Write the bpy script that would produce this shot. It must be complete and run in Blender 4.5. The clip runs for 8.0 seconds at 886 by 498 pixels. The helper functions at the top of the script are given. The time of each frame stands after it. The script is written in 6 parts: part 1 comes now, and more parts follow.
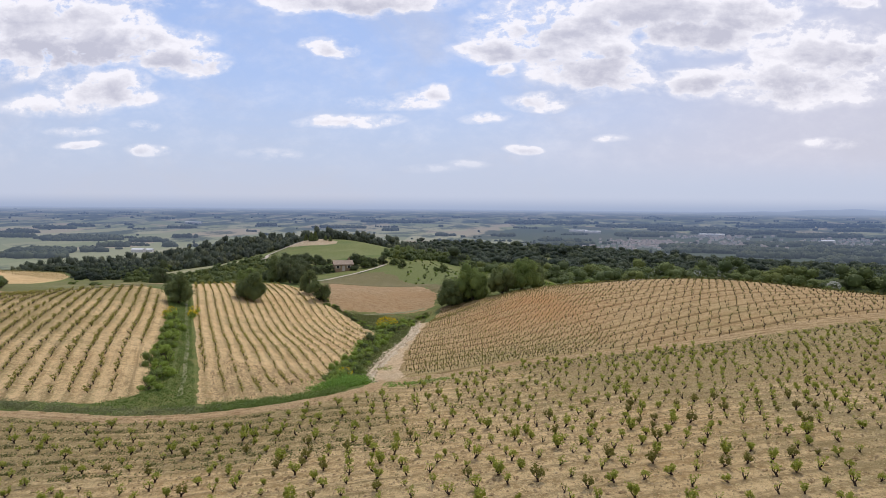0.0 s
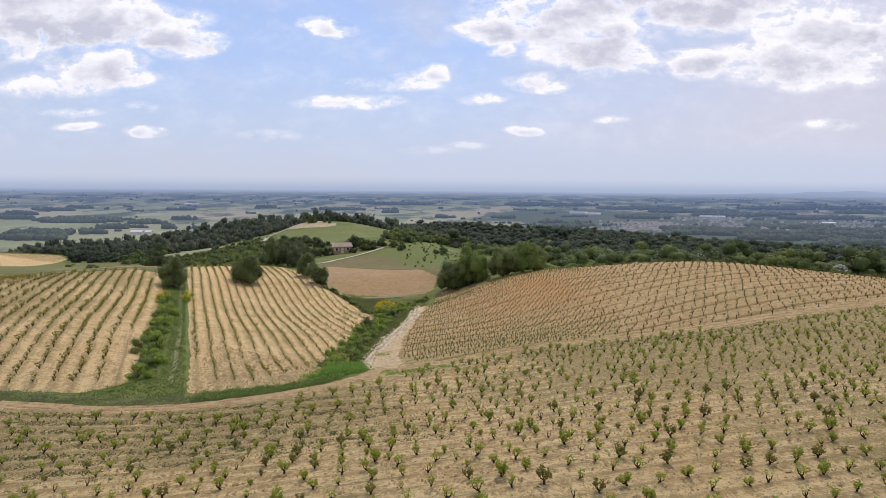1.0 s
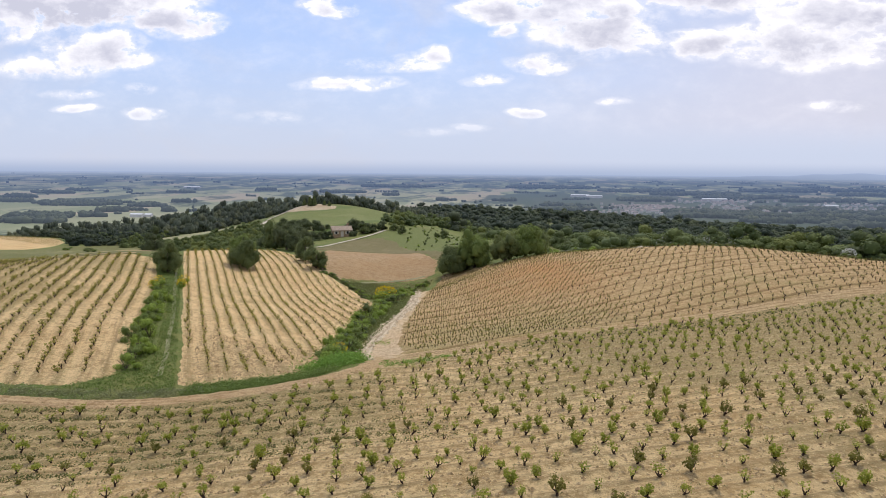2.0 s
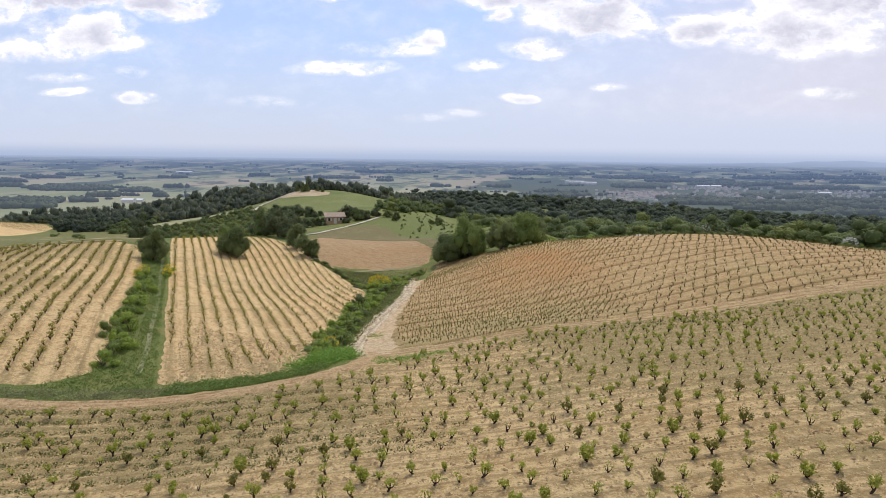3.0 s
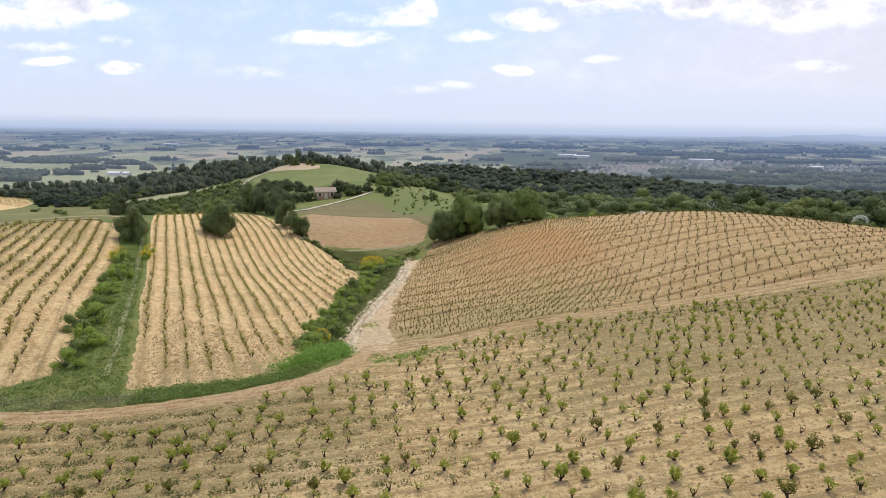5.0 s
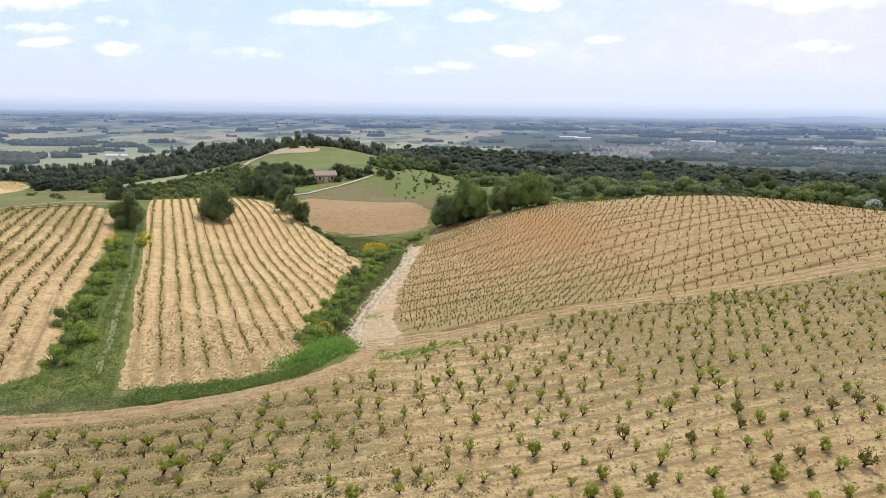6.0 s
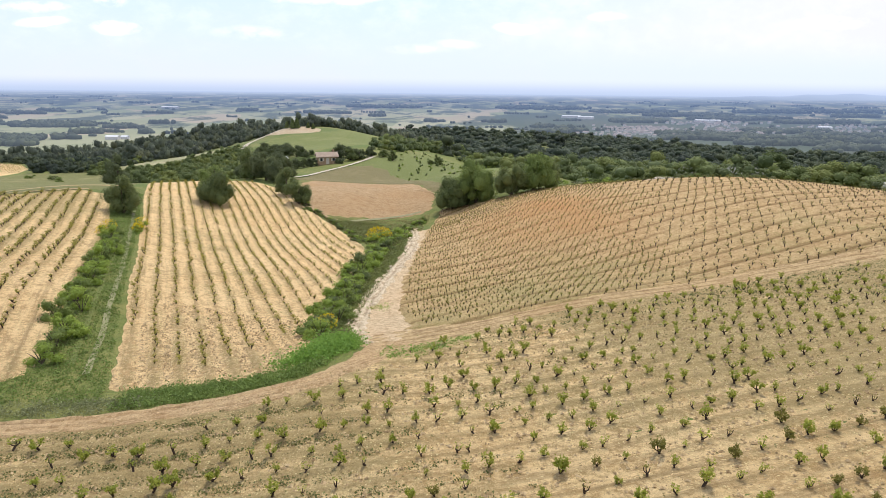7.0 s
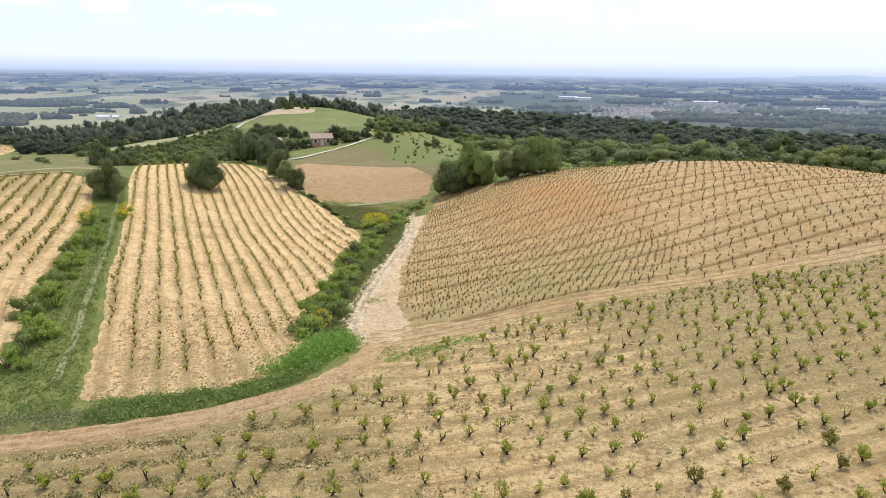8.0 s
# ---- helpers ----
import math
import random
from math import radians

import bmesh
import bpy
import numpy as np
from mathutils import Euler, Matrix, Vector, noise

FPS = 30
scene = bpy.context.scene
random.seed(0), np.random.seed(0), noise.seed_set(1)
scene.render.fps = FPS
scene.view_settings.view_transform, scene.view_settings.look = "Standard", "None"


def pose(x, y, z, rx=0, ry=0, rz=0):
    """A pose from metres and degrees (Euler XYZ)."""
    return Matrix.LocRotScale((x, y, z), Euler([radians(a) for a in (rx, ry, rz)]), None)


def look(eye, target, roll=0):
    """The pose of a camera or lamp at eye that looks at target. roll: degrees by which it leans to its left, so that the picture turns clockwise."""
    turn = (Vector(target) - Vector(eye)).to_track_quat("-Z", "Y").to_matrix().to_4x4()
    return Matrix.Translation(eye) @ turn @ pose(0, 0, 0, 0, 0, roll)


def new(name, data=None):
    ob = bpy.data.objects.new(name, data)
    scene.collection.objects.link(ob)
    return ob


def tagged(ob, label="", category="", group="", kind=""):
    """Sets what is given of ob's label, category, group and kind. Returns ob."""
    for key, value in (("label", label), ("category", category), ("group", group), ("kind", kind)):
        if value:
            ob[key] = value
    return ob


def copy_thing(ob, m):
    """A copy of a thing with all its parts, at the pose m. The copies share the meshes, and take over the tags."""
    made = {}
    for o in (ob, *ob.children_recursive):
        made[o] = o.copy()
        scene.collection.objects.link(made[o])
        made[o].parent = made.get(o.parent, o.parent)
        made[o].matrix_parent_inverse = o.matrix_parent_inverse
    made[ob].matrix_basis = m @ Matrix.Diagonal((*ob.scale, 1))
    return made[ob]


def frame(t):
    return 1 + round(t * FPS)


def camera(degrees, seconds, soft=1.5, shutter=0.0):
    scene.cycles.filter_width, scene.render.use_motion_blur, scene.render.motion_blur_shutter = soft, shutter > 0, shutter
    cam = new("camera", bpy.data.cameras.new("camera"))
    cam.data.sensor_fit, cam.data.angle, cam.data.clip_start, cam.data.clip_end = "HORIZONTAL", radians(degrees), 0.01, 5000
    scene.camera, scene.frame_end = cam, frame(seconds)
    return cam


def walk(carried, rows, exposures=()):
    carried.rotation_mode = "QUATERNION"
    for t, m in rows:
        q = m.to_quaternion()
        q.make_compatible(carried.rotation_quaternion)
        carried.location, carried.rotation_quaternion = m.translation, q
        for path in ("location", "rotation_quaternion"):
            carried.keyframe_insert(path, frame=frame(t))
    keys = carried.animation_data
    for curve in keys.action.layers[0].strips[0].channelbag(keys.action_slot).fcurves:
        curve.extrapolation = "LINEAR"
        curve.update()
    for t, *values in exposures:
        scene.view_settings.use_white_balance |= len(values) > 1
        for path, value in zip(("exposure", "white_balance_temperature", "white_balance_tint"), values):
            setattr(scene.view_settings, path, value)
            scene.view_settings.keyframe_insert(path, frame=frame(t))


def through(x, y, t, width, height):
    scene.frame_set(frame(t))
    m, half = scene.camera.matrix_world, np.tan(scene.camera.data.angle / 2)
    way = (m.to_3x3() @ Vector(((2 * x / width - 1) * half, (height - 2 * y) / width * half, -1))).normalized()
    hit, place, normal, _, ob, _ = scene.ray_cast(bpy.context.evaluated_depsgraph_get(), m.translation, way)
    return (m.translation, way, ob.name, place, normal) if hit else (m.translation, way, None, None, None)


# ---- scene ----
cam = camera(75.0, 8.0, 0.75)
PATH = [
    (0, (1.344, -2.496, 15.718), (1.286, -0.503, 15.573), 0.50),
    (0.5, (1.348, -1.335, 15.703), (1.293, 0.656, 15.525), 0.50),
    (1, (1.315, -0.108, 15.639), (1.258, 1.880, 15.432), 0.50),
    (1.5, (1.235, 1.165, 15.598), (1.174, 3.149, 15.361), 0.50),
    (3, (0.896, 5.409, 15.636), (0.858, 7.384, 15.322), 0.70),
    (3.5, (0.714, 6.884, 15.664), (0.692, 8.855, 15.334), 0.90),
    (4, (0.452, 8.292, 15.678), (0.436, 10.261, 15.330), 0.90),
    (4.5, (0.150, 9.628, 15.704), (0.141, 11.592, 15.329), 0.90),
    (6, (-0.894, 13.543, 15.801), (-0.901, 15.490, 15.338), 0.80),
    (6.5, (-1.254, 14.957, 15.792), (-1.265, 16.895, 15.297), 0.60),
    (7, (-1.564, 16.482, 15.757), (-1.577, 18.412, 15.229), 0.60),
    (7.5, (-1.826, 18.191, 15.666), (-1.832, 20.112, 15.107), 0.70),
    (8, (-2.084, 19.987, 15.640), (-2.081, 21.899, 15.051), 0.80),
]
EXPOSURES = [(0.0, -0.84, 6390, 12), (1.5, -0.70, 6410, 11.5), (3.0, -0.61, 6420, 11), (4.5, -0.49, 6450, 10.5), (6.0, -0.34, 6470, 10), (8.0, -0.11, 6500, 10)]
walk(cam, [(t, look(eye, target, roll)) for t, eye, target, roll in PATH], EXPOSURES)

# ---- daylight: high sun ahead of the flight, thin haze, broken cumulus ----
SUN_AZ, SUN_EL = 14.0, 60.0            # degrees: clockwise from +y, above the horizon
SKY_TINT = (0.135, 0.155, 0.185)
sun_dir = Vector((math.sin(radians(SUN_AZ)) * math.cos(radians(SUN_EL)), math.cos(radians(SUN_AZ)) * math.cos(radians(SUN_EL)), math.sin(radians(SUN_EL))))
sun_lamp = bpy.data.lights.new("sun", "SUN")
sun_lamp.energy, sun_lamp.angle, sun_lamp.color = 4.1, radians(0.8), (1.0, 0.93, 0.81)
sun = new("sun", sun_lamp)
sun.matrix_world = look(sun_dir * 100, (0, 0, 0))


class Nodes:
    """Short hand for node trees."""

    def __init__(self, tree, fresh=True):
        self.tree = tree
        if fresh:
            tree.nodes.clear()

    def add(self, kind):
        return self.tree.nodes.new(kind)

    def link(self, a, b):
        self.tree.links.new(a, b)

    def put(self, socket, value):
        if isinstance(value, bpy.types.NodeSocket):
            self.link(value, socket)
        elif value is not None:
            socket.default_value = value

    def math(self, operation, a, b=None, c=None, clamp=False):
        node = self.add("ShaderNodeMath")
        node.operation, node.use_clamp = operation, clamp
        for socket, value in zip(node.inputs, (a, b, c)):
            self.put(socket, value)
        return node.outputs[0]

    def mix(self, factor, a, b, blend="MIX"):
        node = self.add("ShaderNodeMix")
        node.data_type, node.blend_type = "RGBA", blend
        self.put(node.inputs[0], factor)
        self.put(node.inputs[6], a if isinstance(a, bpy.types.NodeSocket) else (*a, 1))
        self.put(node.inputs[7], b if isinstance(b, bpy.types.NodeSocket) else (*b, 1))
        return node.outputs[2]

    def ramp(self, value, low, high, smooth=True):
        node = self.add("ShaderNodeMapRange")
        node.interpolation_type = "SMOOTHSTEP" if smooth else "LINEAR"
        self.put(node.inputs[0], value)
        node.inputs[1].default_value, node.inputs[2].default_value = low, high
        return node.outputs[0]

    def noise(self, vector, scale, detail=3.0, rough=0.55, distort=0.0):
        node = self.add("ShaderNodeTexNoise")
        if vector is not None:
            self.put(node.inputs["Vector"], vector)
        node.inputs["Scale"].default_value, node.inputs["Detail"].default_value = scale, detail
        node.inputs["Roughness"].default_value, node.inputs["Distortion"].default_value = rough, distort
        return node.outputs[0]

    def attribute(self, name):
        node = self.add("ShaderNodeAttribute")
        node.attribute_name = name
        return node.outputs["Fac"]


world = bpy.data.worlds.new("sky")
scene.world = world
world.use_nodes = True
n = Nodes(world.node_tree)
sky = n.add("ShaderNodeTexSky")
sky.sky_type, sky.sun_disc, sky.sun_elevation, sky.sun_rotation = "NISHITA", False, radians(SUN_EL), radians(SUN_AZ)
sky.altitude, sky.air_density, sky.dust_density, sky.ozone_density = 300, 1.0, 0.8, 1.2
where = n.add("ShaderNodeTexCoord").outputs["Generated"]
axis = n.add("ShaderNodeSeparateXYZ")
n.link(where, axis.inputs[0])
sx, sy, sz = axis.outputs
ahead = n.math("MAXIMUM", n.math("ABSOLUTE", sy), 0.05)
across = n.math("DIVIDE", sx, ahead)
height = n.math("DIVIDE", sz, ahead)
flat = n.add("ShaderNodeCombineXYZ")
n.put(flat.inputs[0], across)
n.put(flat.inputs[1], n.math("MULTIPLY", height, 1.7))
n.put(flat.inputs[2], n.math("MULTIPLY", sy, 0.6))
billow = n.noise(flat.outputs[0], 11.0, 8.0, 0.60, 0.25)
puff = n.noise(flat.outputs[0], 34.0, 6.0, 0.6, 0.2)
ragged = n.add("ShaderNodeTexNoise")
n.link(flat.outputs[0], ragged.inputs["Vector"])
ragged.inputs["Scale"].default_value, ragged.inputs["Detail"].default_value, ragged.inputs["Roughness"].default_value = 8.0, 4.0, 0.52
drift = n.add("ShaderNodeSeparateColor")
n.link(ragged.outputs["Color"], drift.inputs[0])
calm = n.ramp(height, 0.0, 0.30)          # clouds shrink towards the horizon, and so do their edges
shift_x = n.math("MULTIPLY", n.math("SUBTRACT", drift.outputs[0], 0.5), n.math("MULTIPLY_ADD", calm, 0.10, 0.03))
shift_y = n.math("MULTIPLY", n.math("SUBTRACT", drift.outputs[1], 0.5), n.math("MULTIPLY_ADD", calm, 0.060, 0.008))
cloud_x, cloud_y = n.math("ADD", across, shift_x), n.math("ADD", height, shift_y)
# the larger clouds over the plain: across, up, half width, half height, density
CLOUDS = [
    (-0.738, 0.311, 0.198, 0.047, 1.2), (-0.601, 0.275, 0.148, 0.038, 1.15), (-0.493, 0.247, 0.089, 0.023, 1.0), (-0.414, 0.237, 0.035, 0.009, 0.8), (-0.711, 0.264, 0.169, 0.038, 1.1),
    (-0.623, 0.197, 0.085, 0.027, 1.0), (-0.704, 0.169, 0.09, 0.019, 0.65), (-0.671, 0.124, 0.05, 0.007, 0.5), (-0.664, 0.102, 0.042, 0.006, 0.65), (-0.545, 0.137, 0.026, 0.008, 0.55),
    (-0.541, 0.093, 0.034, 0.009, 0.8), (-0.782, 0.23, 0.06, 0.024, 0.6), (-0.17, 0.345, 0.158, 0.022, 1.1), (-0.224, 0.266, 0.045, 0.017, 0.95), (-0.122, 0.177, 0.068, 0.013, 0.65),
    (-0.069, 0.191, 0.035, 0.012, 0.85), (-0.19, 0.146, 0.08, 0.01, 0.75), (0.069, 0.266, 0.076, 0.024, 1.05), (0.173, 0.292, 0.141, 0.051, 1.1), (0.231, 0.235, 0.099, 0.042, 1.15),
    (0.313, 0.329, 0.186, 0.038, 1.2), (0.471, 0.325, 0.102, 0.036, 1.15), (0.38, 0.291, 0.102, 0.032, 1.1), (0.076, 0.231, 0.024, 0.01, 0.75), (0.128, 0.178, 0.057, 0.015, 0.85),
    (0.037, 0.153, 0.035, 0.009, 0.6), (0.383, 0.209, 0.08, 0.019, 1.0), (0.613, 0.256, 0.12, 0.044, 1.2), (0.588, 0.209, 0.139, 0.037, 0.9), (0.541, 0.223, 0.093, 0.032, 1.1),
    (0.677, 0.27, 0.073, 0.027, 1.1), (0.632, 0.338, 0.035, 0.013, 0.8), (0.11, 0.1, 0.029, 0.007, 0.7), (0.249, 0.118, 0.024, 0.006, 0.5), (0.014, 0.075, 0.039, 0.006, 0.5),
    (-0.054, 0.067, 0.049, 0.007, 0.45), (-0.318, 0.087, 0.059, 0.009, 0.35), (0.292, 0.402, 0.368, 0.045, 1.0), (-0.646, 0.396, 0.293, 0.056, 1.0), (0.622, 0.109, 0.047, 0.008, 0.45),
]
body, lift = None, None
for cx, cy, hw, hh, dense in CLOUDS:
    dx = n.math("MULTIPLY", n.math("SUBTRACT", cloud_x, cx), 1 / hw)
    dy = n.math("MULTIPLY", n.math("SUBTRACT", cloud_y, cy), 1 / hh)
    far = n.math("MULTIPLY_ADD", dx, dx, n.math("MULTIPLY", dy, dy))
    one = n.math("MULTIPLY_ADD", far, -0.62 * dense, dense)
    up = n.math("MULTIPLY", n.math("MAXIMUM", one, 0.0), dy)
    body = one if body is None else n.math("SMOOTH_MAX", body, one, 0.12)
    lift = up if lift is None else n.math("ADD", lift, up)
body = n.math("MAXIMUM", body, -0.10)
above = n.add("ShaderNodeVectorMath")                  # the same billows a little nearer the sun
n.link(flat.outputs[0], above.inputs[0])
above.inputs[1].default_value = (0.004, 0.022, 0.0)
billow_up = n.noise(above.outputs[0], 11.0, 8.0, 0.60, 0.25)
fluff = n.math("MULTIPLY_ADD", n.math("SUBTRACT", puff, 0.5), 1.9, n.math("MULTIPLY", n.math("SUBTRACT", billow, 0.5), 3.6))
seen_ahead = n.ramp(sy, 0.0, 0.2)
body = n.math("MULTIPLY", body, seen_ahead)
loose = n.math("MULTIPLY", n.math("SUBTRACT", 1.0, seen_ahead), 0.36)
mass = n.math("ADD", body, n.math("ADD", n.math("MULTIPLY", fluff, n.math("MULTIPLY_ADD", n.ramp(body, -0.1, 0.5), 0.75, 0.25)), loose))
cover = n.math("MAXIMUM", n.math("MULTIPLY", n.ramp(mass, 0.18, 0.66), 0.95), n.math("MULTIPLY", n.ramp(mass, -0.25, 0.6), 0.5))
dense_part = n.ramp(n.math("MULTIPLY_ADD", fluff, 0.5, n.math("MULTIPLY", body, 1.0)), 0.55, 1.25)
relief = n.math("MULTIPLY", n.math("SUBTRACT", billow_up, billow), 2.0)
shade = n.math("ADD", n.math("MULTIPLY_ADD", lift, -0.55, n.math("MULTIPLY", dense_part, 0.85)), relief, clamp=True)
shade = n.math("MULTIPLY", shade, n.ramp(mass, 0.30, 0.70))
lit = n.mix(shade, (1.70, 1.67, 1.74), (1.02, 1.02, 1.18))
clear = n.mix(0.52, n.mix(1.0, sky.outputs[0], SKY_TINT, "MULTIPLY"), (1.0, 1.26, 1.88))
veil = n.math("MULTIPLY", n.ramp(n.math("ABSOLUTE", height), 0.30, 0.0), 0.88)
veil = n.math("MAXIMUM", veil, n.math("MULTIPLY", n.ramp(n.math("SUBTRACT", across, n.math("MULTIPLY", height, 1.6)), -0.45, 0.55), 0.80))
hazed = n.mix(veil, clear, (0.98, 1.06, 1.28))
pale = n.math("MULTIPLY", n.ramp(n.math("SUBTRACT", across, n.math("MULTIPLY", height, 1.2)), -0.25, 0.45), n.math("MULTIPLY", n.ramp(height, 0.025, 0.10), 0.7))
hazed = n.mix(pale, hazed, (1.16, 1.13, 1.28))
cirrus = n.math("MULTIPLY", n.ramp(n.noise(flat.outputs[0], 2.6, 7.0, 0.62, 0.6), 0.44, 0.72), 0.42)
hazed = n.mix(cirrus, hazed, (1.05, 1.06, 1.18))
low = n.math("POWER", n.ramp(height, 0.022, -0.008), 1.0)
hazed = n.mix(low, hazed, (0.64, 0.77, 1.05))
both = n.mix(n.math("MULTIPLY", cover, n.ramp(height, 0.03, 0.12)), hazed, lit)
background = n.add("ShaderNodeBackground")
n.link(both, background.inputs[0])
n.link(background.outputs[0], n.add("ShaderNodeOutputWorld").inputs[0])

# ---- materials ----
# haze colours, painted onto the far surfaces as a glow
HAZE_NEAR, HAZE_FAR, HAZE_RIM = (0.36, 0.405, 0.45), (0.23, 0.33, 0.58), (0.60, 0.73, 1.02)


def material(name):
    mat = bpy.data.materials.new(name)
    mat.use_nodes = True
    return mat, Nodes(mat.node_tree)


def finish(n, colour, rough=0.9, bump=None, bump_size=0.05, spec=0.2):
    shader = n.add("ShaderNodeBsdfPrincipled")
    n.put(shader.inputs["Base Color"], colour if isinstance(colour, bpy.types.NodeSocket) else (*colour, 1))
    n.put(shader.inputs["Roughness"], rough)
    shader.inputs["Specular IOR Level"].default_value = spec
    if bump is not None:
        relief = n.add("ShaderNodeBump")
        relief.inputs["Strength"].default_value, relief.inputs["Distance"].default_value = 1.0, bump_size
        n.put(relief.inputs["Height"], bump)
        n.link(relief.outputs[0], shader.inputs["Normal"])
    n.link(shader.outputs[0], n.add("ShaderNodeOutputMaterial").inputs[0])
    return shader


def place(n):
    return n.add("ShaderNodeNewGeometry").outputs["Position"]


def soil(name, pale, dark, weed, weeds=0.3, rows=True, stones=0.5, strip=0.14):
    """Dry stony earth; the attribute 'band' runs 0..1 across each row, 'green' says how weedy it is."""
    mat, n = material(name)
    p = place(n)
    broad = n.noise(p, 0.09, 4.0, 0.6)
    mid = n.noise(p, 0.8, 6.0, 0.7)
    fine = n.noise(p, 3.2, 6.0, 0.8)
    grit = n.noise(p, 13.0, 3.0, 0.7)
    clods = n.math("ADD", n.math("MULTIPLY", fine, 0.75), n.math("MULTIPLY", mid, 0.45))
    colour = n.mix(n.ramp(clods, 0.50, 0.68), dark, pale)
    colour = n.mix(n.math("MULTIPLY", n.ramp(broad, 0.35, 0.7), 0.45), colour, tuple(c * f for c, f in zip(dark, (1.25, 1.1, 0.95))))
    if rows:
        band = n.attribute("band")
        streak = n.add("ShaderNodeCombineXYZ")
        n.put(streak.inputs[0], n.attribute("across"))
        n.put(streak.inputs[1], n.math("MULTIPLY", n.attribute("along"), 0.07))
        tines = n.noise(streak.outputs[0], 2.6, 4.0, 0.7)
        colour = n.mix(n.math("MULTIPLY", n.ramp(tines, 0.50, 0.36), 0.55), colour, tuple(c * 0.7 for c in dark))
        colour = n.mix(n.math("MULTIPLY", n.ramp(tines, 0.54, 0.68), 0.5), colour, tuple(min(0.8, c * 1.1) for c in pale))
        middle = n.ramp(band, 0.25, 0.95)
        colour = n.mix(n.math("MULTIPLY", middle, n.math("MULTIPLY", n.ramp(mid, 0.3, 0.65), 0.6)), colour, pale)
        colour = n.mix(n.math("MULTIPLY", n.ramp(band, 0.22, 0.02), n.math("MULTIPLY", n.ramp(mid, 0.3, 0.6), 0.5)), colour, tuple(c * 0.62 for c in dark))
        tuft = n.math("ADD", n.math("MULTIPLY", n.noise(p, 2.2, 6.0, 0.78), 0.95), n.math("MULTIPLY", n.noise(p, 0.25, 4.0, 0.6), 0.5))
        tuft = n.math("ADD", tuft, n.math("MULTIPLY_ADD", n.attribute("green"), 0.30, n.math("MULTIPLY", middle, -strip)))
        colour = n.mix(n.math("MULTIPLY", n.ramp(tuft, 0.72, 1.05), weeds), colour, weed)
        # darker along 'line', on the plots that give one
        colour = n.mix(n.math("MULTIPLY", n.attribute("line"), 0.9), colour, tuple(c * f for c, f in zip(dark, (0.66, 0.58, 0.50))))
    rust = n.attribute("rust")
    colour = n.mix(n.math("MULTIPLY", rust, n.math("MULTIPLY_ADD", fine, 0.7, 0.25), clamp=True), colour, (0.46, 0.25, 0.10))
    stone = n.add("ShaderNodeTexVoronoi")
    stone.inputs["Scale"].default_value = 7.5
    n.link(p, stone.inputs["Vector"])
    pick = n.add("ShaderNodeSeparateColor")
    n.link(stone.outputs["Color"], pick.inputs[0])
    small = n.math("LESS_THAN", stone.outputs["Distance"], n.math("MULTIPLY", pick.outputs[1], 0.42))
    chosen = n.math("MULTIPLY", small, n.math("GREATER_THAN", pick.outputs[0], 0.62))
    colour = n.mix(n.math("MULTIPLY", chosen, stones), colour, tuple(min(0.8, c * 1.28) for c in pale))
    colour = n.mix(n.math("MULTIPLY", n.ramp(grit, 0.45, 0.25), 0.7), colour, tuple(c * 0.4 for c in dark))
    rise = n.math("ADD", n.math("MULTIPLY", fine, 0.8), n.math("ADD", n.math("MULTIPLY", grit, 0.4), n.math("MULTIPLY", chosen, 0.35)))
    finish(n, colour, 0.95, rise, 0.3)
    return mat


def grass(name, fresh, dry, dryness=0.5):
    mat, n = material(name)
    p = place(n)
    big, mid, fine = n.noise(p, 0.05, 3.0), n.noise(p, 0.5, 5.0, 0.65), n.noise(p, 6.0, 3.0, 0.7)
    mixd = n.math("ADD", n.math("MULTIPLY", big, 0.6), n.math("MULTIPLY", mid, 0.5))
    colour = n.mix(n.ramp(mixd, 0.75 - 0.4 * dryness, 0.95 - 0.4 * dryness), fresh, dry)
    colour = n.mix(n.math("MULTIPLY", n.ramp(fine, 0.55, 0.3), 0.55), colour, tuple(c * 0.4 for c in fresh))
    finish(n, colour, 0.95, n.math("ADD", fine, mid), 0.15)
    return mat


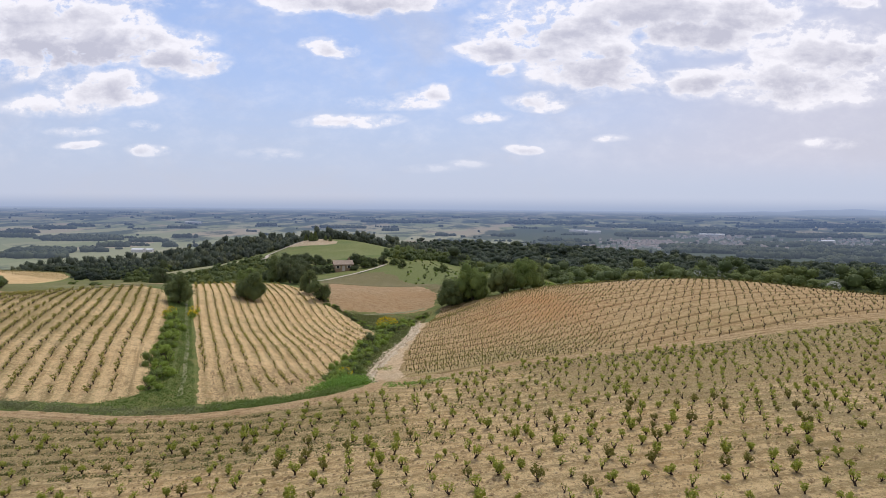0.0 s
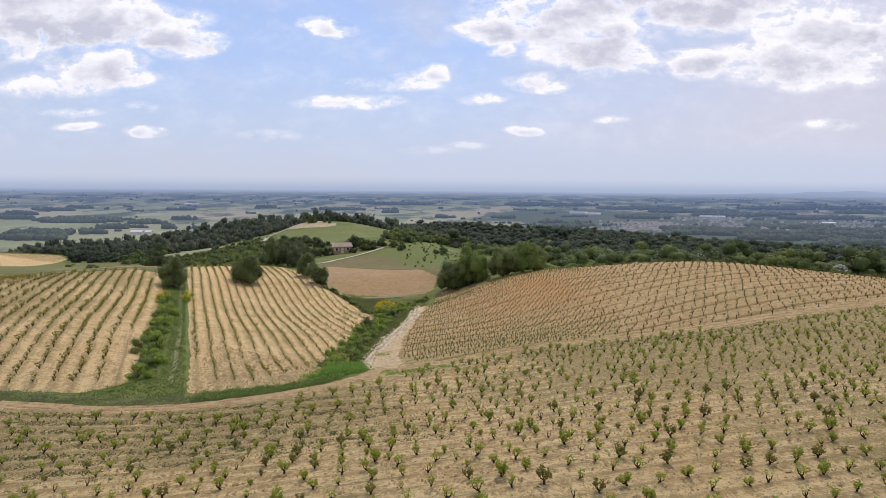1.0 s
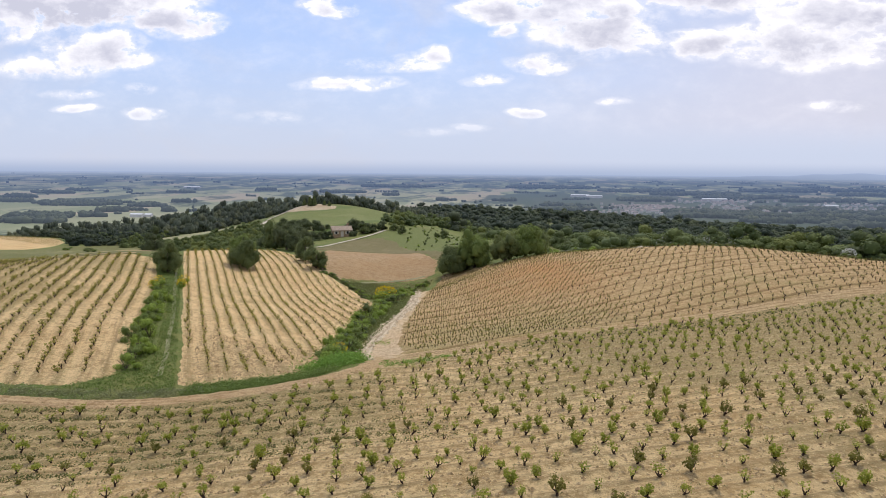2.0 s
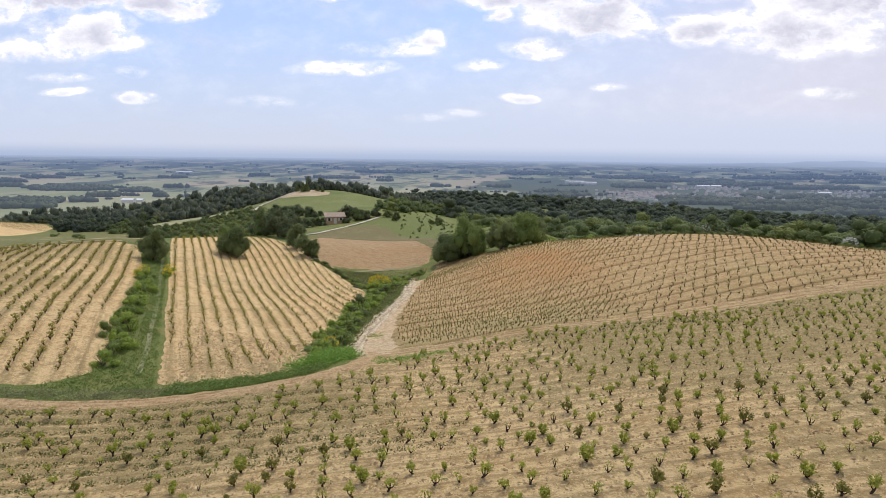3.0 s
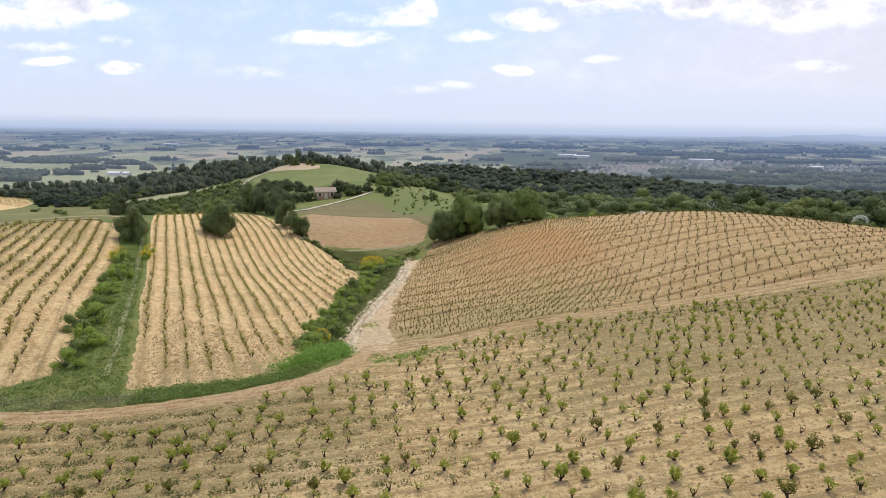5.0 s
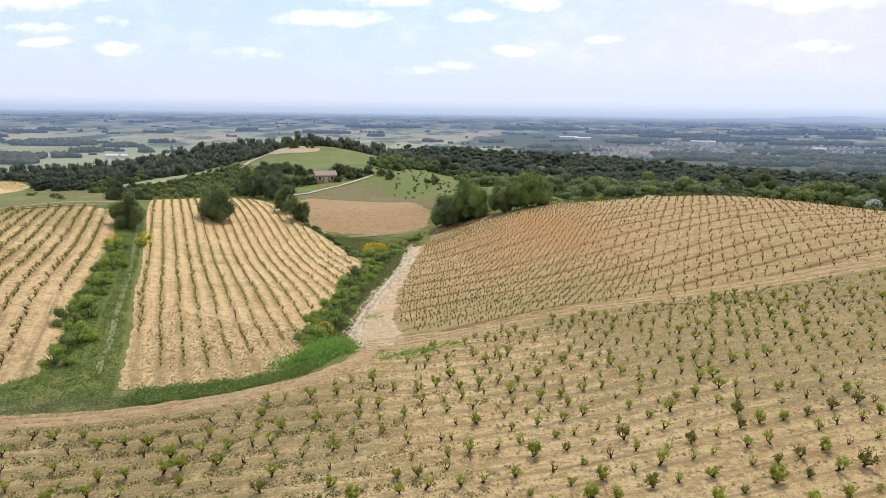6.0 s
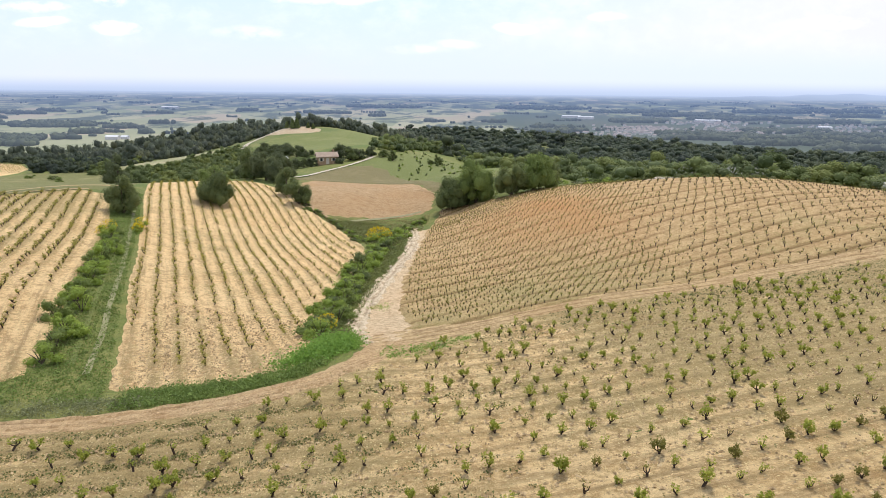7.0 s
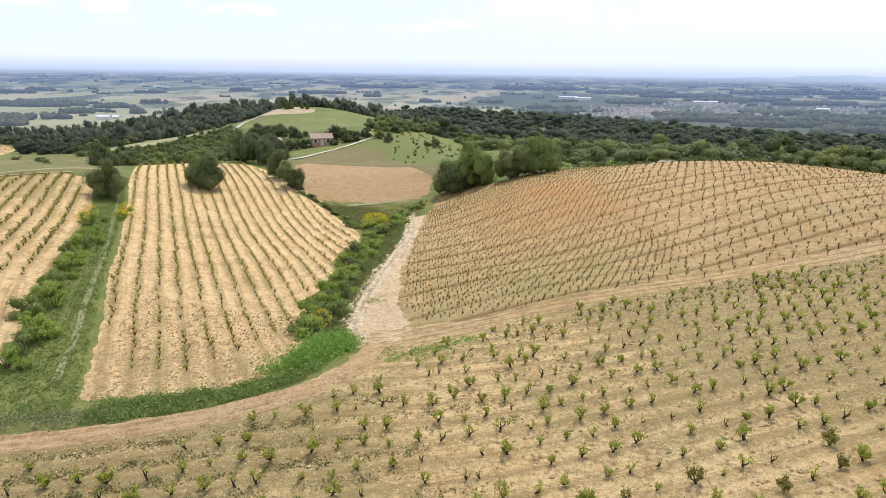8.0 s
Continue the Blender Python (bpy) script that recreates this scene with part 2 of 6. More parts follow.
def foliage(name, light, dark, through=0.35, size=0.6, tint=False, grain=0.5):
    """Leaves: colour varies leaf by leaf and plant by plant, some light passes through."""
    mat, n = material(name)
    geo = n.add("ShaderNodeNewGeometry")
    each = n.attribute("tint") if tint else n.add("ShaderNodeObjectInfo").outputs["Random"]
    leaf = n.math("ADD", n.math("MULTIPLY", geo.outputs["Random Per Island"], grain), n.math("MULTIPLY", n.noise(geo.outputs["Position"], size, 3.0), 0.6))
    colour = n.mix(n.ramp(n.math("ADD", leaf, n.math("MULTIPLY", each, 0.5 if tint else 0.2)), 0.3, 1.1, False), dark, light)
    if tint:                                  # some trees stand in yellower or greyer leaf
        kind_of = n.math("FRACT", n.math("MULTIPLY", each, 7.31))
        colour = n.mix(n.math("MULTIPLY", n.ramp(kind_of, 0.55, 1.0), 0.6), colour, tuple(c * f for c, f in zip(light, (1.35, 1.2, 0.9))))
        colour = n.mix(n.math("MULTIPLY", n.ramp(kind_of, 0.25, 0.0), 0.5), colour, tuple(c * f for c, f in zip(dark, (1.3, 1.15, 1.35))))
    front = n.add("ShaderNodeBsdfPrincipled")
    n.link(colour, front.inputs["Base Color"])
    front.inputs["Roughness"].default_value, front.inputs["Specular IOR Level"].default_value = 0.65, 0.15
    back = n.add("ShaderNodeBsdfTranslucent")
    n.link(n.mix(0.5, colour, tuple(min(1, c * 1.6) for c in light)), back.inputs[0])
    both = n.add("ShaderNodeMixShader")
    both.inputs[0].default_value = through
    n.link(front.outputs[0], both.inputs[1])
    n.link(back.outputs[0], both.inputs[2])
    n.link(both.outputs[0], n.add("ShaderNodeOutputMaterial").inputs[0])
    return mat


def haze_glow(mat, near=350.0, far=4900.0, most=0.98, power=0.75):
    """Puts haze into a far material as emission, for the light of the air between: more so the farther it lies."""
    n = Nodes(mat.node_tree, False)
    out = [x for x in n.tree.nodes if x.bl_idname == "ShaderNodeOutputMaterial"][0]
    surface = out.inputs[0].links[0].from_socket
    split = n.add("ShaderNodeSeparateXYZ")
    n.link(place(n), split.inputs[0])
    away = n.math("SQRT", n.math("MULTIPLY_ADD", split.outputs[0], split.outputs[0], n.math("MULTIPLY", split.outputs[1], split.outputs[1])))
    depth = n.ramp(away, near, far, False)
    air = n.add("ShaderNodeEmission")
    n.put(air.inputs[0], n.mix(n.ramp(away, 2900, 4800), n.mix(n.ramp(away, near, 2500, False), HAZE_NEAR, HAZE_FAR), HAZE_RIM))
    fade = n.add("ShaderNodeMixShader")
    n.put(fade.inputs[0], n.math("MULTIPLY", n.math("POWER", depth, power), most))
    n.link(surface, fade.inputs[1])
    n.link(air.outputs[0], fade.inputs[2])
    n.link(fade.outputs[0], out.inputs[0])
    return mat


def plain_paint(name, colour, other, scale=3.0, rough=0.85):
    mat, n = material(name)
    v = n.noise(place(n), scale, 5.0, 0.65)
    finish(n, n.mix(n.ramp(v, 0.35, 0.7), other, colour), rough, v, 0.02)
    return mat


SOIL_FRONT = soil("stony_vineyard_soil", (0.715, 0.530, 0.268), (0.385, 0.262, 0.115), (0.27, 0.215, 0.088), 0.62, stones=0.6, strip=0.12)
SOIL_HILL = soil("red_vineyard_soil", (0.545, 0.388, 0.188), (0.295, 0.190, 0.082), (0.33, 0.275, 0.11), 0.85, stones=0.4)
SOIL_LEFT = soil("pale_vineyard_soil", (0.75, 0.548, 0.28), (0.45, 0.300, 0.140), (0.21, 0.175, 0.060), 0.6, stones=0.5)
SOIL_ROAD = soil("rutted_road_earth", (0.58, 0.415, 0.222), (0.37, 0.242, 0.118), (0.2, 0.17, 0.07), 0.35)
SOIL_TRACK = soil("dirt_track_earth", (0.50, 0.37, 0.21), (0.33, 0.23, 0.125), (0.2, 0.18, 0.08), 0.0, rows=False)
SOIL_PALE = soil("pale_washed_marl", (0.72, 0.605, 0.42), (0.34, 0.25, 0.15), (0.2, 0.18, 0.08), 0.15, stones=0.5)
SOIL_WASH = soil("bare_pink_earth", (0.67, 0.515, 0.32), (0.45, 0.325, 0.185), (0.2, 0.18, 0.08), 0.0, rows=False, stones=0.3)
SOIL_HEAD = soil("streaked_headland_earth", (0.575, 0.418, 0.212), (0.31, 0.205, 0.095), (0.22, 0.19, 0.07), 0.45, stones=0.3)
SOIL_BROWN = soil("ploughed_brown_earth", (0.45, 0.312, 0.168), (0.28, 0.182, 0.088), (0.2, 0.18, 0.08), 0.0, rows=False, stones=0.1)
GRASS_HILL = grass("hill_meadow", (0.150, 0.170, 0.052), (0.20, 0.205, 0.078), 0.5)
GRASS_PALE = grass("pale_grass_strip", (0.26, 0.25, 0.13), (0.36, 0.32, 0.19), 0.5)
STUBBLE = grass("brown_stubble", (0.17, 0.145, 0.062), (0.25, 0.195, 0.10), 0.5)
GRASS_STRAW = grass("straw_grass", (0.155, 0.155, 0.055), (0.29, 0.245, 0.115), 0.5)
GRASS_DRY = grass("dry_grass", (0.142, 0.162, 0.047), (0.235, 0.215, 0.083), 0.45)
GREY_ROAD = plain_paint("chalk_road", (0.56, 0.49, 0.39), (0.38, 0.32, 0.24), 0.8)
LEAF_VINE = foliage("vine_leaf", (0.40, 0.41, 0.075), (0.13, 0.165, 0.026), 0.45, 1.2)
LEAF_OLD = foliage("vine_leaf_dull", (0.27, 0.245, 0.056), (0.088, 0.088, 0.023), 0.35, 1.2)
LEAF_YELLOW = foliage("yellowing_vine_leaf", (0.36, 0.32, 0.07), (0.12, 0.115, 0.03), 0.4, 0.25)
LEAF_OAK = foliage("holm_oak_leaf", (0.195, 0.225, 0.080), (0.072, 0.098, 0.036), 0.35, 0.5)
LEAF_FRESH = foliage("fresh_oak_leaf", (0.235, 0.285, 0.080), (0.092, 0.132, 0.036), 0.42, 0.5)
LEAF_DARK = foliage("dark_evergreen_leaf", (0.125, 0.145, 0.060), (0.050, 0.066, 0.030), 0.3, 0.5)
LEAF_SHRUB = foliage("shrub_leaf", (0.31, 0.385, 0.075), (0.135, 0.195, 0.036), 0.42, 0.9)
LEAF_TRACK = foliage("track_grass_leaf", (0.215, 0.285, 0.075), (0.10, 0.145, 0.036), 0.3, 0.3)
LEAF_HOLLOW = foliage("hollow_grass_leaf", (0.235, 0.25, 0.085), (0.11, 0.13, 0.042), 0.3, 0.4)
LEAF_HERB = foliage("tall_herb_leaf", (0.25, 0.385, 0.075), (0.11, 0.20, 0.036), 0.38, 0.9)
LEAF_GREY = foliage("grey_green_leaf", (0.27, 0.28, 0.14), (0.13, 0.14, 0.06), 0.25, 0.9)
WOOD_PINE = foliage("pine_wood_leaf", (0.130, 0.150, 0.100), (0.060, 0.076, 0.055), 0.15, 0.03, True, 0.35)
WOOD_OAK = foliage("oak_wood_leaf", (0.080, 0.102, 0.060), (0.034, 0.048, 0.033), 0.2, 0.03, True, 0.35)
WOOD_FRESH = foliage("fresh_wood_leaf", (0.165, 0.200, 0.066), (0.056, 0.080, 0.030), 0.25, 0.04, True, 0.4)
WOOD_FAR = haze_glow(foliage("far_copse_leaf", (0.085, 0.105, 0.058), (0.038, 0.052, 0.034), 0.1, 0.01, True, 0.2))
FLOWER = foliage("yellow_broom_flower", (0.75, 0.53, 0.02), (0.45, 0.30, 0.015), 0.3, 1.5)
BARK = plain_paint("dark_vine_bark", (0.075, 0.050, 0.032), (0.032, 0.022, 0.015), 9.0, 0.95)
TRUNK = plain_paint("tree_bark", (0.14, 0.11, 0.08), (0.06, 0.045, 0.035), 4.0, 0.95)
LEAF_PINE = LEAF_OAK

# ---- the lie of the land ----
# Control heights on a fan of rows: each row is 1.25 times as far as the one before, columns 0.3 of that distance apart.
NEAR_LAND = (
    (-4.4, -2.4, -0.5, 1.1, 2.1, 2.8, 3.7, 4.7, 5.3, 5.5, 5.6),
    (-3.1, -2.6, -1.9, -0.5, 1.2, 2.5, 3.4, 3.7, 4.0, 3.8, 3.7),
    (-1.7, -2.3, -2.9, -2.0, 0.1, 2.7, 3.3, 2.7, 2.5, 2.2, 2.1),
    (-0.4, -1.1, -1.5, -1.1, -3.4, -1.2, 1.7, 1.6, 1.4, 1.1, 0.7),
    (0.4, 0.3, 0.3, 0.4, -3.0, -2.2, -0.9, 0.6, 0.9, 0.2, -0.8),
    (0.5, 1.3, 2.0, 2.4, -4.4, -7.8, -2.2, 1.1, 0.8, -1.0, -3.1),
    (-0.1, 0.6, 1.6, 1.2, -9.9, -9.1, -0.7, 1.0, -0.9, -3.6, -6.2),
    (-1.5, -2.7, -2.6, 0.9, -1.4, -2.7, 3.1, -4.1, -6.5, -8.6, -10.2),
)
FAR_LAND = (
    (-4.4, -7.2, -10.6, -13.2, -9.8, -3.3, -7.2, -15.5, -15.9, -15.3, -15.0),
    (-10.7, -12.3, -16.0, -22.1, -20.0, -7.2, -18.4, -23.9, -23.5, -22.0, -21.1),
    (-22.5, -19.5, -19.2, -28.5, -15.9, -12.4, -26.5, -27.6, -27.4, -27.9, -28.8),
    (-39.6, -33.2, -29.0, -36.1, -15.2, -11.1, -26.9, -28.3, -30.8, -34.5, -37.7),
    (-59.1, -53.3, -44.8, -42.7, -13.6, -14.6, -31.8, -36.2, -39.3, -43.4, -47.3),
    (-74.4, -72.2, -67.1, -59.9, -24.5, -19.9, -38.1, -47.9, -51.7, -54.3, -56.9),
    (-81.6, -77.2, -71.6, -67.7, -45.8, -30.0, -44.6, -59.6, -64.1, -65.5, -66.4),
    (-81.9, -76.2, -71.3, -72.1, -70.3, -66.0, -70.0, -76.5, -77.3, -76.5, -75.3),
    (-78.9, -75.4, -75.6, -83.0, -95.6, -104.1, -102.3, -96.9, -91.7, -87.5, -83.7),
)
LAND = np.array(NEAR_LAND + FAR_LAND)
# Knolls and hollows: x, y, spread, height
NEAR_KNOLLS = (
    (-11, 51, 8, 1.34), (-12, 64, 9, -1.39), (-9, 126, 12, -4.4), (-6, 143, 13, -3.64), (-55, 100, 14, 1.64),
    (11, 112, 12, 2.17), (26, 120, 14, -0.07), (-40, 138, 16, -1.74), (-85, 105, 16, -2.62), (-66, 114, 14, 2.88),
    (45, 104, 16, 0.78), (-25, 135, 12, 1.8), (-40, 62, 12, 0.98), (-24, 50, 10, -0.61), (2, 44, 9, -0.47),
    (9, 64, 10, 0.84), (-10, 92, 12, 0.61),
)
FAR_KNOLLS = (
    (4, 178, 22, 5.22), (12, 275, 35, -7.17), (38, 225, 30, -3.48), (-210, 560, 60, 5.99), (-160, 420, 45, -6.63),
    (-82, 425, 45, 12.91), (-45, 440, 35, -11.22), (-330, 600, 70, -11.24), (-17, 560, 60, -11.35), (40, 420, 50, -9.17),
    (-240, 320, 50, 2.5), (-28, 270, 35, 9.04), (-10, 178, 20, -7.59), (-62, 418, 24, 1.08), (-105, 150, 25, -3.76),
    (-215, 300, 40, 1.16),
)
# the brow behind the hill plot
BROW = (
    (20, 147, 12, -1.59), (36, 150, 13, -1.41), (52, 150, 13, -0.15), (68, 144, 13, -0.18), (84, 136, 13, 0.21), (98, 124, 14, -0.98), (26, 163, 10, -0.45),
    (42, 170, 12, -5.28), (60, 172, 13, 0.88), (76, 164, 16, 0.28), (100, 150, 16, -0.47), (60, 112, 12, 0.12), (76, 110, 12, -0.12), (-108, 404, 10, 2.0), (-84, 396, 12, -1.2),
)
PLAIN = -72.0


def land(x, y):
    """The ground's height at x, y (arrays)."""
    x, y = np.asarray(x, float), np.asarray(y, float)
    w = np.maximum(y + 30.0, 45.0)
    u = np.clip(x / w / 0.3 + 4, 0.0, 7.999)
    v = np.clip(np.log(w / 45.0) / np.log(1.25), 0.0, 13.999)
    iu, iv = np.floor(u).astype(int), np.floor(v).astype(int)
    fu, fv = u - iu, v - iv
    wu = [(1 - fu) ** 3 / 6, (3 * fu ** 3 - 6 * fu ** 2 + 4) / 6, (-3 * fu ** 3 + 3 * fu ** 2 + 3 * fu + 1) / 6, fu ** 3 / 6]
    wv = [(1 - fv) ** 3 / 6, (3 * fv ** 3 - 6 * fv ** 2 + 4) / 6, (-3 * fv ** 3 + 3 * fv ** 2 + 3 * fv + 1) / 6, fv ** 3 / 6]
    z = sum(wv[a] * wu[b] * LAND[iv + a, iu + b] for a in range(4) for b in range(4))
    for kx, ky, s, h in NEAR_KNOLLS + FAR_KNOLLS + BROW:
        z = z + h * np.exp(-((x - kx) ** 2 + (y - ky) ** 2) / (2 * s * s))
    # the plain beyond: the far country is drawn closer, and so rises gently towards the rim
    d = np.hypot(x, y)
    reach = 1500.0 * (22000.0 / 1500.0) ** np.clip((d - 1500.0) / 3400.0, 0, 1.05)
    plain = np.where(d < 1500.0, PLAIN, 15.7 - (15.7 - PLAIN) * d / reach)
    t = np.clip((d - 650.0) / 450.0, 0, 1)
    t = t * t * (3 - 2 * t)
    return z * (1 - t) + plain * t


def spot(x, y):
    return float(land(x, y))

# ---- mesh helpers ----
def mesh_of(name, verts, faces, mats, mat_index=None, smooth=False, values=None):
    """A mesh from arrays: faces is one array of quads or triangles, or a list of such arrays."""
    verts = np.asarray(verts, np.float32)
    groups = [np.asarray(f, np.int32) for f in (faces if isinstance(faces, list) else [faces]) if len(f)]
    sizes = np.concatenate([np.full(len(f), f.shape[1], np.int32) for f in groups])
    loops = np.concatenate([f.ravel() for f in groups])
    me = bpy.data.meshes.new(name)
    me.vertices.add(len(verts))
    me.vertices.foreach_set("co", verts.ravel())
    me.loops.add(len(loops))
    me.loops.foreach_set("vertex_index", loops)
    me.polygons.add(len(sizes))
    me.polygons.foreach_set("loop_start", np.concatenate([[0], np.cumsum(sizes)[:-1]]).astype(np.int32))
    me.polygons.foreach_set("loop_total", sizes)
    for m in mats if isinstance(mats, (list, tuple)) else [mats]:
        me.materials.append(m)
    if mat_index is not None:
        me.polygons.foreach_set("material_index", np.asarray(mat_index, np.int32))
    me.polygons.foreach_set("use_smooth", np.full(len(sizes), smooth))
    for key, data in (values or {}).items():
        me.attributes.new(key, "FLOAT", "POINT").data.foreach_set("value", np.asarray(data, np.float32))
    me.update()
    me.validate()
    return me


def part(name, me, parent, label=""):
    ob = new(name, me)
    ob.parent = parent
    if label:
        tagged(ob, label=label)
    return ob


class Heap:
    """Gathers quads and triangles with a material number."""

    def __init__(self):
        self.verts, self.quads, self.tris, self.qm, self.tm, self.count = [], [], [], [], [], 0

    def add(self, verts, faces, m=0):
        faces = np.asarray(faces)
        if faces.shape[1] == 4:
            self.quads.append(faces + self.count)
            self.qm.append(np.full(len(faces), m))
        else:
            self.tris.append(faces + self.count)
            self.tm.append(np.full(len(faces), m))
        self.verts.append(verts)
        self.count += len(verts)

    def arrays(self):
        cat = lambda a, k: np.concatenate(a) if a else np.zeros((0, k), int)
        return np.concatenate(self.verts), cat(self.quads, 4), cat(self.tris, 3), np.concatenate([np.zeros(0)] + self.qm), np.concatenate([np.zeros(0)] + self.tm)

    def mesh(self, name, mats, smooth=False):
        v, q, t, qm, tm = self.arrays()
        return mesh_of(name, v, [q, t], mats, np.concatenate([qm, tm]), smooth)


def tube(points, radii, sides=5):
    """A tapered tube along points, closed at its tip."""
    points, radii = np.asarray(points, float), np.asarray(radii, float)
    along = np.gradient(points, axis=0)
    along /= np.linalg.norm(along, axis=1)[:, None] + 1e-9
    side = np.cross(along, [0.31, 0.95, 0.07])
    side /= np.linalg.norm(side, axis=1)[:, None] + 1e-9
    other = np.cross(along, side)
    a = np.arange(sides) * 2 * np.pi / sides
    v = points[:, None] + radii[:, None, None] * (np.cos(a)[None, :, None] * side[:, None] + np.sin(a)[None, :, None] * other[:, None])
    k = len(points)
    i, j = np.meshgrid(np.arange(k - 1), np.arange(sides), indexing="ij")
    f = np.stack([i * sides + j, i * sides + (j + 1) % sides, (i + 1) * sides + (j + 1) % sides, (i + 1) * sides + j], -1).reshape(-1, 4)
    return v.reshape(-1, 3), f


def leaves(rng, centres, size, flat=0.0, out=None):
    """One quad leaf at each centre, of random turn, leaning along out where given."""
    k = len(centres)
    normal = rng.normal(size=(k, 3))
    if out is not None:
        normal = normal * 0.5 + out
    normal[:, 2] += flat
    normal /= np.linalg.norm(normal, axis=1)[:, None]
    a = np.cross(normal, rng.normal(size=(k, 3)))
    a /= np.linalg.norm(a, axis=1)[:, None]
    b = np.cross(normal, a)
    s = size * rng.uniform(0.6, 1.3, (k, 1))
    corner = [a * s * 0.5, b * s * 0.42 + a * s * 0.06, -a * s * 0.5, -b * s * 0.42 - a * s * 0.08]
    v = np.stack([centres + c for c in corner], 1).reshape(-1, 3)
    return v, np.arange(4 * k).reshape(-1, 4)


def lump(rng, centre, radius, rough=0.18, rings=5, seg=7):
    """An uneven rounded lump."""
    th = np.linspace(0.12, np.pi - 0.12, rings)
    ph = np.arange(seg) * 2 * np.pi / seg
    d = np.stack([np.sin(th)[:, None] * np.cos(ph), np.sin(th)[:, None] * np.sin(ph), np.repeat(np.cos(th)[:, None], seg, 1)], -1)
    v = d * (1 + rng.uniform(-rough, rough, (rings, seg, 1))) * np.asarray(radius) + np.asarray(centre)
    i, j = np.meshgrid(np.arange(rings - 1), np.arange(seg), indexing="ij")
    f = np.stack([i * seg + j, (i + 1) * seg + j, (i + 1) * seg + (j + 1) % seg, i * seg + (j + 1) % seg], -1).reshape(-1, 4)
    return v.reshape(-1, 3), f


def inside(px, py, poly):
    """Which points lie in the polygon."""
    poly = np.asarray(poly, float)
    hit = np.zeros(px.shape, bool)
    for (x0, y0), (x1, y1) in zip(poly, np.roll(poly, -1, 0)):
        if y0 == y1:
            continue
        cross = (y0 > py) != (y1 > py)
        hit ^= cross & (px < (x1 - x0) * (py - y0) / (y1 - y0) + x0)
    return hit


def wobble(x, y, scale, seed=0.0):
    """Smooth cheap noise about -1..1 on arrays."""
    x, y = x / scale, y / scale
    return (np.sin(x * 1.7 + y * 0.6 + seed) + np.sin(y * 2.3 - x * 0.9 + seed * 1.7 + 1.3) + np.sin(x * 3.9 + y * 3.1 + seed * 2.1) * 0.6 + np.sin(x * 5.3 - y * 6.1 + seed) * 0.4) / 3.0


def sheet(name, poly, along, du, dv, lift, mat, relief=None, values=None, ragged=0.25, label="", kind="structure"):
    """A piece of ground surface over a polygon, laid on the land, with its mesh lines running along a direction and its rim sunk into the land."""
    ax, ay = np.array(along, float) / np.hypot(*along)
    rim = np.asarray(poly, float)
    rim = np.vstack([rim, rim[:1]])
    s = np.concatenate([[0], np.cumsum(np.hypot(*np.diff(rim, axis=0).T))])
    t = np.arange(0, s[-1], 0.2)
    rx, ry = np.interp(t, s, rim[:, 0]), np.interp(t, s, rim[:, 1])
    soft = max(5, int(1.2 / 0.2)) | 1
    blur = lambda a: np.convolve(np.concatenate([a[-soft:], a, a[:soft]]), np.ones(soft) / soft, "same")[soft:-soft]
    rx, ry = blur(rx), blur(ry)
    rim = np.stack([rx + ragged * wobble(rx, ry, 0.8, 2.0), ry + ragged * wobble(rx, ry, 0.7, 5.0)], 1)
    pu, pv = rim @ [ax, ay], rim @ [-ay, ax]
    u, v = np.arange(pu.min() - 1, pu.max() + 1, du), np.arange(pv.min() - 1, pv.max() + 1, dv)
    U, V = np.meshgrid(u, v, indexing="ij")
    X, Y = U * ax - V * ay, U * ay + V * ax
    ok = inside(X, Y, rim[::2])
    keep = ok[:-1, :-1].astype(int) + ok[1:, :-1] + ok[:-1, 1:] + ok[1:, 1:] >= 2
    index = np.arange(X.size).reshape(X.shape)
    f = np.stack([index[:-1, :-1], index[1:, :-1], index[1:, 1:], index[:-1, 1:]], -1)[keep]
    used, uses = np.unique(f, return_counts=True)
    back = np.full(X.size, -1)
    back[used] = np.arange(len(used))
    x, y = X.ravel()[used], Y.ravel()[used]
    edge = np.nonzero(uses < 4)[0]
    for k in range(0, len(edge), 400):
        e = edge[k:k + 400]
        d = (x[e, None] - rim[None, :, 0]) ** 2 + (y[e, None] - rim[None, :, 1]) ** 2
        best = d.argmin(1)
        x[e], y[e] = rim[best, 0], rim[best, 1]
    z = land(x, y) + lift
    if relief is not None:
        z = z + relief(x, y)
    z[edge] = land(x[edge], y[edge]) - 0.01
    vals = {k: fn(x, y) for k, fn in (values or {}).items()}
    ob = new(name, mesh_of(name, np.stack([x, y, z], 1), back[f], mat, smooth=True, values=vals))
    return tagged(ob, label=label, category="ground", kind=kind)


